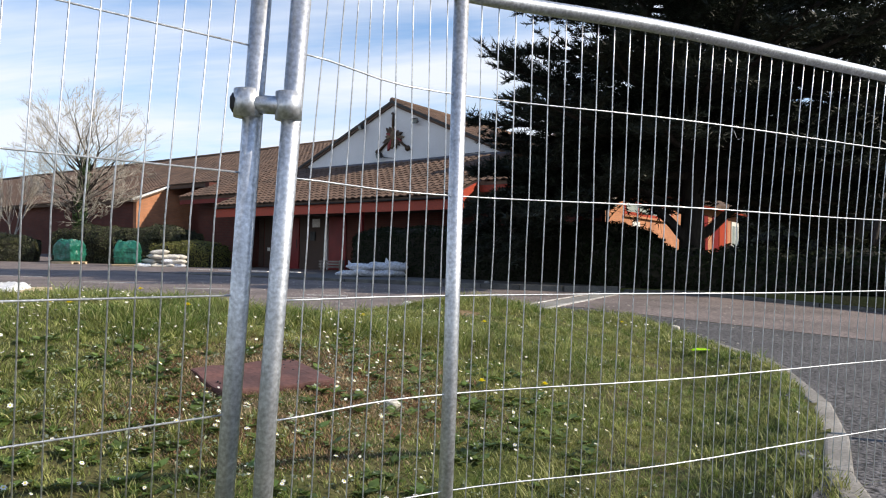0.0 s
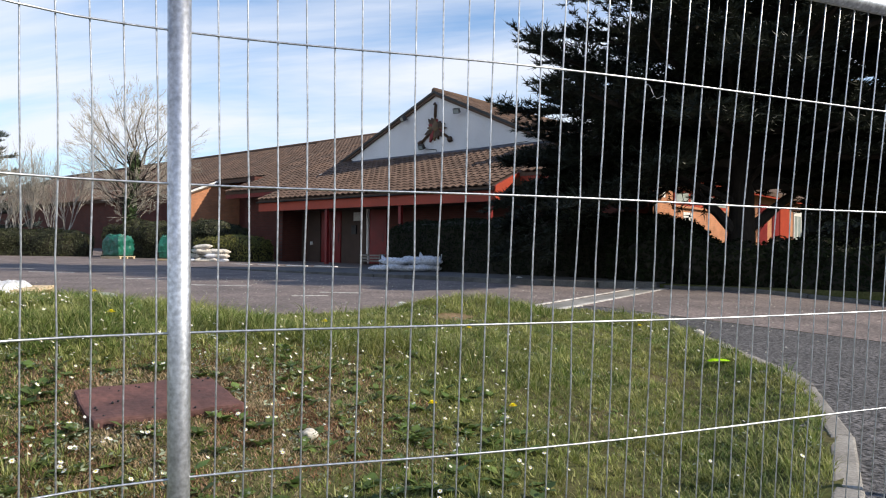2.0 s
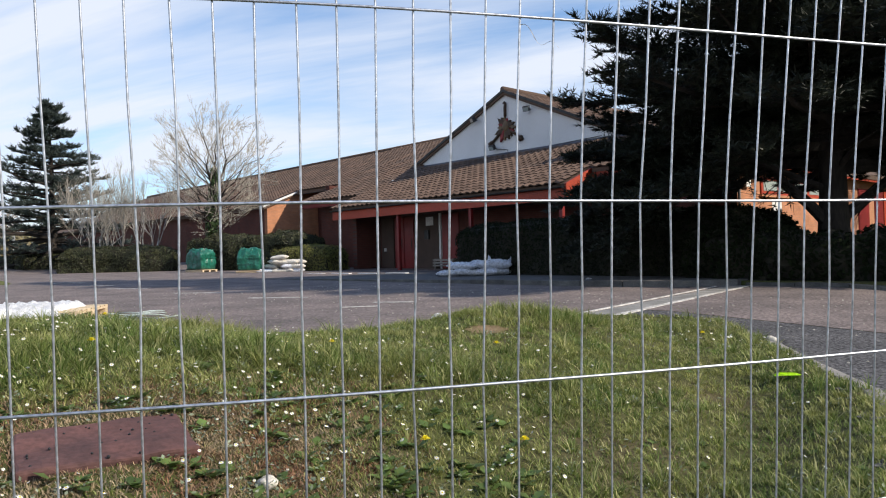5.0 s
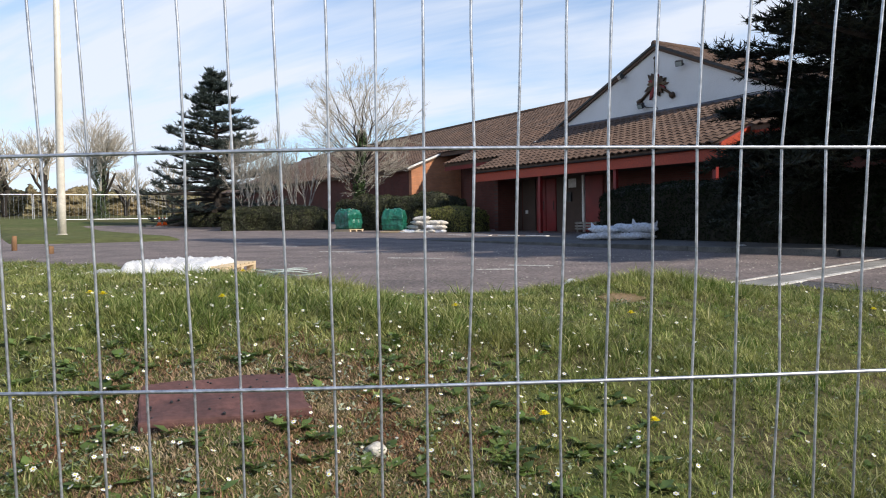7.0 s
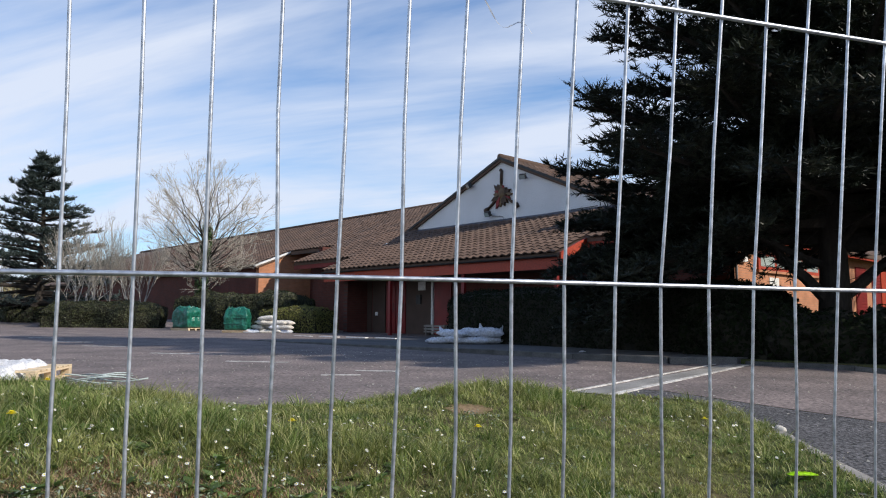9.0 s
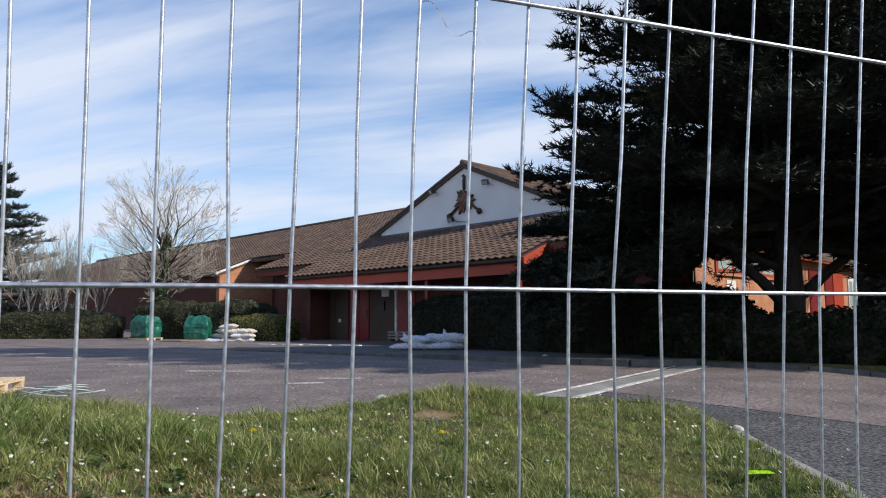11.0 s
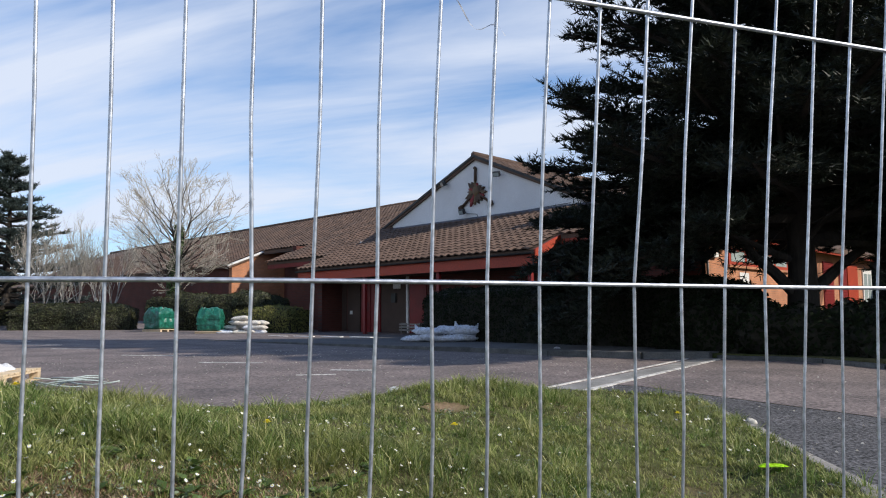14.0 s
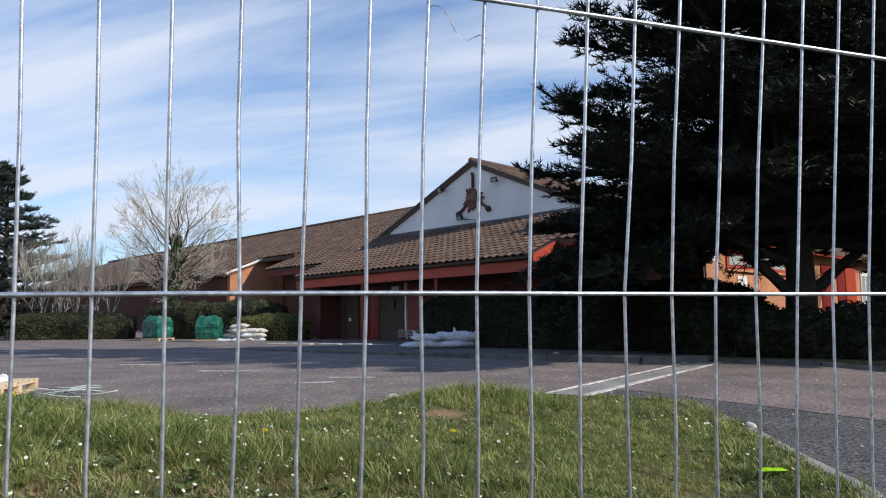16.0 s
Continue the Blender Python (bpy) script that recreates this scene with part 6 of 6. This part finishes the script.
def blades(name, x, y, height, width, lean, material, label, turn=None):
    n = len(x)
    z = bilinear(GH, x, y) - 0.005
    a = rs.uniform(0, 6.283, n) if turn is None else turn
    tx, ty = np.cos(a) * lean * height, np.sin(a) * lean * height
    b = a + rs.uniform(1.0, 2.1, n)
    wx, wy = np.cos(b) * width, np.sin(b) * width
    V = np.empty((n, 5, 3), np.float32)
    V[:, 0] = np.stack([x - wx, y - wy, z], 1)
    V[:, 1] = np.stack([x + wx, y + wy, z], 1)
    V[:, 2] = np.stack([x + wx * 0.75 + tx * 0.35, y + wy * 0.75 + ty * 0.35, z + height * 0.58], 1)
    V[:, 3] = np.stack([x - wx * 0.75 + tx * 0.35, y - wy * 0.75 + ty * 0.35, z + height * 0.58], 1)
    V[:, 4] = np.stack([x + tx, y + ty, z + height], 1)
    base = (np.arange(n) * 5)[:, None]
    loops = np.concatenate([base + np.array([0, 1, 2, 3]), base + np.array([3, 2, 4])], 1).ravel()
    sizes = np.tile([4, 3], n)
    return tagged(new(name, quick(name, V.reshape(-1, 3), sizes, loops, material)), label, "grass", kind="stuff")


def tufts(count):
    """Clumps of blades that fan out from a common root: places, heights and outward turn."""
    cx, cy = scatter(count, 0.02)
    d1, d2 = off_patch(cx, cy)
    dist = np.hypot(cx + 1.1, cy - 2.2)
    ok = (rs.rand(len(cx)) < np.clip(4.2 / dist, 0.22, 1.0) * np.clip((d2 - 0.55) * 2.2, 0.10, 1)) & (d1 > 1.05)
    cx, cy, d2 = cx[ok], cy[ok], d2[ok]
    field = patchy(cx, cy, 8, 34)
    tall = np.clip(1.4 - np.hypot((cx + 4.95) / 0.45, (cy - 2.95) / 0.4), 0, 1) + np.clip(1.3 - np.hypot((cx + 4.75) / 0.35, (cy - 3.75) / 0.35), 0, 1) + 0.8 * np.clip(1.3 - np.hypot((cx + 5.0) / 0.7, (cy - 6.6) / 0.6), 0, 1) + 0.75 * np.clip(patchy(cx, cy, 20, 50) - 0.9, 0, 1)
    h = (0.018 + 0.020 * rs.gamma(1.3, 0.6, len(cx)) + 0.016 * np.clip(field, 0, 2) + 0.075 * np.clip(tall, 0, 1)) * np.clip(d2 - 0.4, 0.45, 1)
    per = 18
    a = rs.uniform(0, 6.283, (len(cx), per))
    r = np.abs(rs.normal(0, 0.018, (len(cx), per)))
    x, y = cx[:, None] + np.cos(a) * r, cy[:, None] + np.sin(a) * r
    hh = h[:, None] * rs.uniform(0.45, 1.25, (len(cx), per))
    lean = rs.uniform(0.2, 1.1, (len(cx), per)) + r * 24
    return x.ravel(), y.ravel(), hh.ravel(), lean.ravel(), (a + rs.normal(0, 0.5, a.shape)).ravel()


x, y, hh, lean, turn = tufts(36000)
x = np.clip(x, GX0 + 0.05, GX1 - 0.05)
y = np.clip(y, GY0 + 0.05, GY1 - 0.05)
wide = rs.uniform(0.0010, 0.0026, len(x)) * (1 + 0.3 * np.hypot(x + 1.1, y - 2.2) / 5)
blades("grass", x, y, hh, wide, lean, BLADE, "rough spring grass in uneven tufts on the bank", turn)
x, y = scatter(260000)
d1, d2 = off_patch(x, y)
keep = (rs.rand(len(x)) < np.clip(4.0 / np.hypot(x + 1.1, y - 2.2), 0.15, 1.0) * np.clip((d2 - 0.5) * 2, 0.15, 1)) & (d1 > 1.0)
x, y = x[keep], y[keep]
blades("turf", x, y, rs.uniform(0.012, 0.04, len(x)), rs.uniform(0.0018, 0.0036, len(x)), rs.uniform(0.2, 1.4, len(x)), BLADE, "short turf between the tufts")
an, rr = rs.uniform(0, 6.283, 90000), np.sqrt(rs.rand(90000)) * 1.5
x, y = -3.72 + np.cos(an) * rr * 0.75, 2.95 + np.sin(an) * rr * 0.85
d1, d2 = off_patch(x, y)
keep = (d1 > 0.92 + 0.10 * patchy(x, y, 40, 64)) & (rs.rand(len(x)) < np.clip(1.35 - d2 + 0.28 * patchy(x, y, 20, 50), 0, 1) * np.clip(0.7 + 0.4 * patchy(x, y, 30, 62), 0.3, 1))
x, y = x[keep], y[keep]
blades("dry_moss", x, y, rs.uniform(0.006, 0.03, len(x)), rs.uniform(0.0018, 0.004, len(x)), rs.uniform(0.3, 1.6, len(x)), DRY, "dry brown moss and dead grass round the slab")


# dead straw lying through the turf, thicker in patches and round the slab
x, y = scatter(90000)
d1, d2 = off_patch(x, y)
keep = (rs.rand(len(x)) < np.clip(0.16 + 0.30 * patchy(x, y, 12, 44), 0.03, 0.8) + 0.5 * np.clip(1.6 - d2, 0, 1)) & (d1 > 0.95) & (np.hypot(x + 1.1, y - 2.2) < 7.5)
x, y = x[keep], y[keep]
blades("dead_straw", x, y, rs.uniform(0.012, 0.035, len(x)), rs.uniform(0.0010, 0.0020, len(x)), rs.uniform(1.0, 3.0, len(x)), STRAW, "pale dead straw lying among the grass")


def grey_weeds():
    """Patches of small grey-green leaves."""
    sp = Soup()
    rng = random.Random(41)
    cx, cy = scatter(26000, 0.05)
    fld = patchy(cx, cy, 16, 46)
    dd1, dd2 = off_patch(cx, cy)
    for x, y, q, a, b in zip(cx, cy, fld, dd1, dd2):
        if a < 1.05 or rng.random() > (0.55 if q > 0.9 else 0.04) + (0.25 if b < 1.6 else 0):
            continue
        z = ground_height(x, y)
        for k in range(6):
            leaf_quad(sp, Vector((x + rng.gauss(0, 0.02), y + rng.gauss(0, 0.02), z + rng.uniform(0.008, 0.045))), Vector((0, 0, 1)), rng.uniform(0.006, 0.013), rng)
    tagged(new("clover", sp.mesh("clover", GREYLEAF)), "patches of small grey-green weeds in the grass", "weeds", kind="stuff")


grey_weeds()


def rosettes():
    """Broad-leaved weeds close to the ground."""
    sp = Soup()
    rng = random.Random(3)
    cx, cy = scatter(12000, 0.05)
    dd1, dd2 = off_patch(cx, cy)
    n = 0
    for x, y, a, b in zip(cx, cy, dd1, dd2):
        near = b < 1.9
        if a < 1.1 or not (near and rng.random() < 0.55 or rng.random() < 0.05):
            continue
        z = ground_height(x, y)
        for k in range(rng.randint(5, 9)):
            an = rng.uniform(0, 6.283)
            ln = rng.uniform(0.03, 0.085) if near else rng.uniform(0.02, 0.05)
            w = ln * 0.30
            d = Vector((math.cos(an), math.sin(an), rng.uniform(0.15, 0.8))).normalized()
            s = Vector((-d.y, d.x, 0)).normalized() * w
            p = Vector((x, y, z + 0.005))
            sp.poly((p, p + d * ln * 0.5 + s, p + d * ln + Vector((0, 0, -ln * 0.15)), p + d * ln * 0.5 - s))
        n += 1
        if n > 1500:
            break
    tagged(new("weeds", sp.mesh("weeds", LEAF)), "low broad-leaved weeds among the grass", "weeds", kind="stuff")


rosettes()


def daisies():
    sp, ct = Soup(), Soup()
    rng = random.Random(9)
    cx, cy = scatter(30000, 0.05)
    fld = patchy(cx, cy, 5, 30)
    n = 0
    for x, y, q in zip(cx, cy, fld):
        near = math.hypot((x + 4.0) / 1.2, (y - 3.0) / 1.3)
        chance = 0.06 + (0.40 if near < 1.5 else 0) + (0.22 if q > 0.7 else 0)
        if math.hypot((x + 3.95) / 0.3, (y - 2.83) / 0.4) < 1 or rng.random() > chance * 0.42:
            continue
        z = ground_height(x, y) + rng.uniform(0.02, 0.085)
        r = rng.uniform(0.006, 0.0125)
        nr = Vector((rng.gauss(0.35, 0.35), rng.gauss(0, 0.35), 1)).normalized()
        u = nr.orthogonal().normalized()
        w = nr.cross(u)
        p = Vector((x, y, z))
        sp.poly([p + (u * math.cos(t) + w * math.sin(t)) * r * (1 if k % 2 else 0.7) for k, t in enumerate([6.283 * i / 12 for i in range(12)])])
        p2 = p + nr * 0.0015
        ct.poly([p2 + (u * math.cos(t) + w * math.sin(t)) * r * 0.33 for t in [6.283 * i / 6 for i in range(6)]])
        n += 1
        if n > 3200:
            break
    tagged(new("daisies", sp.mesh("daisies", PETAL)), "small white daisies scattered through the grass", "flowers", kind="stuff")
    tagged(new("daisy_centres", ct.mesh("daisy_centres", YELLOW)), "yellow centres of the daisies", "flowers", kind="stuff")


daisies()


def dandelion(x, y, h, r=0.022):
    z = ground_height(x, y)
    fl = empty("dandelion", (x, y, z), "bright yellow dandelion on a thin stem", "flower", group="dandelions")
    part("stem", tube_bm([(0, 0, -0.01), (0.004, 0.003, h * 0.6), (0, 0, h)], 0.0022, 5), LEAF, fl)
    bm = bmesh.new()
    for lay in range(3):
        rr = r * (1 - 0.28 * lay)
        for k in range(14):
            a = k * 6.283 / 14 + lay * 0.2
            c, s = math.cos(a), math.sin(a)
            q = [(0, 0, h + 0.002 * lay), (rr * c - 0.003 * s, rr * s + 0.003 * c, h + 0.006 + 0.005 * lay), (rr * 1.1 * c, rr * 1.1 * s, h + 0.005 + 0.006 * lay), (rr * c + 0.003 * s, rr * s - 0.003 * c, h + 0.006 + 0.005 * lay)]
            bm.faces.new([bm.verts.new(v_) for v_ in q])
    part("flower_head", bm, YELLOW, fl)


for x, y, h in ((-4.94, 3.09, 0.10), (-4.61, 4.37, 0.06), (-5.35, 2.55, 0.07), (-5.5, 2.5, 0.06), (-3.28, 3.95, 0.05), (-3.1, 4.4, 0.04), (-6.3, 3.6, 0.07), (-3.9, 7.6, 0.05), (-4.2, 5.4, 0.04)):
    dandelion(x, y, h)


def pebbles():
    """Loose grit and crumbs of tarmac on the car park."""
    sp = Soup()
    rng = random.Random(17)
    for i in range(900):
        x, y = rng.uniform(-15, -2.5), rng.uniform(4.2, 12.0)
        if bank_inside(x, y) > -0.02:
            continue
        z = paved(x, y) + 0.004
        r = rng.uniform(0.005, 0.014)
        b = [Vector((x + r * math.cos(t), y + r * math.sin(t), z)) for t in (rng.random(), 2.1, 4.0)]
        top = Vector((x + rng.uniform(-r, r) * 0.4, y, z + r * rng.uniform(0.6, 1.1)))
        for k in range(3):
            sp.poly((b[k], b[(k + 1) % 3], top))
    tagged(new("grit", sp.mesh("grit", STONE)), "loose grit scattered on the tarmac", "grit", kind="stuff")


pebbles()
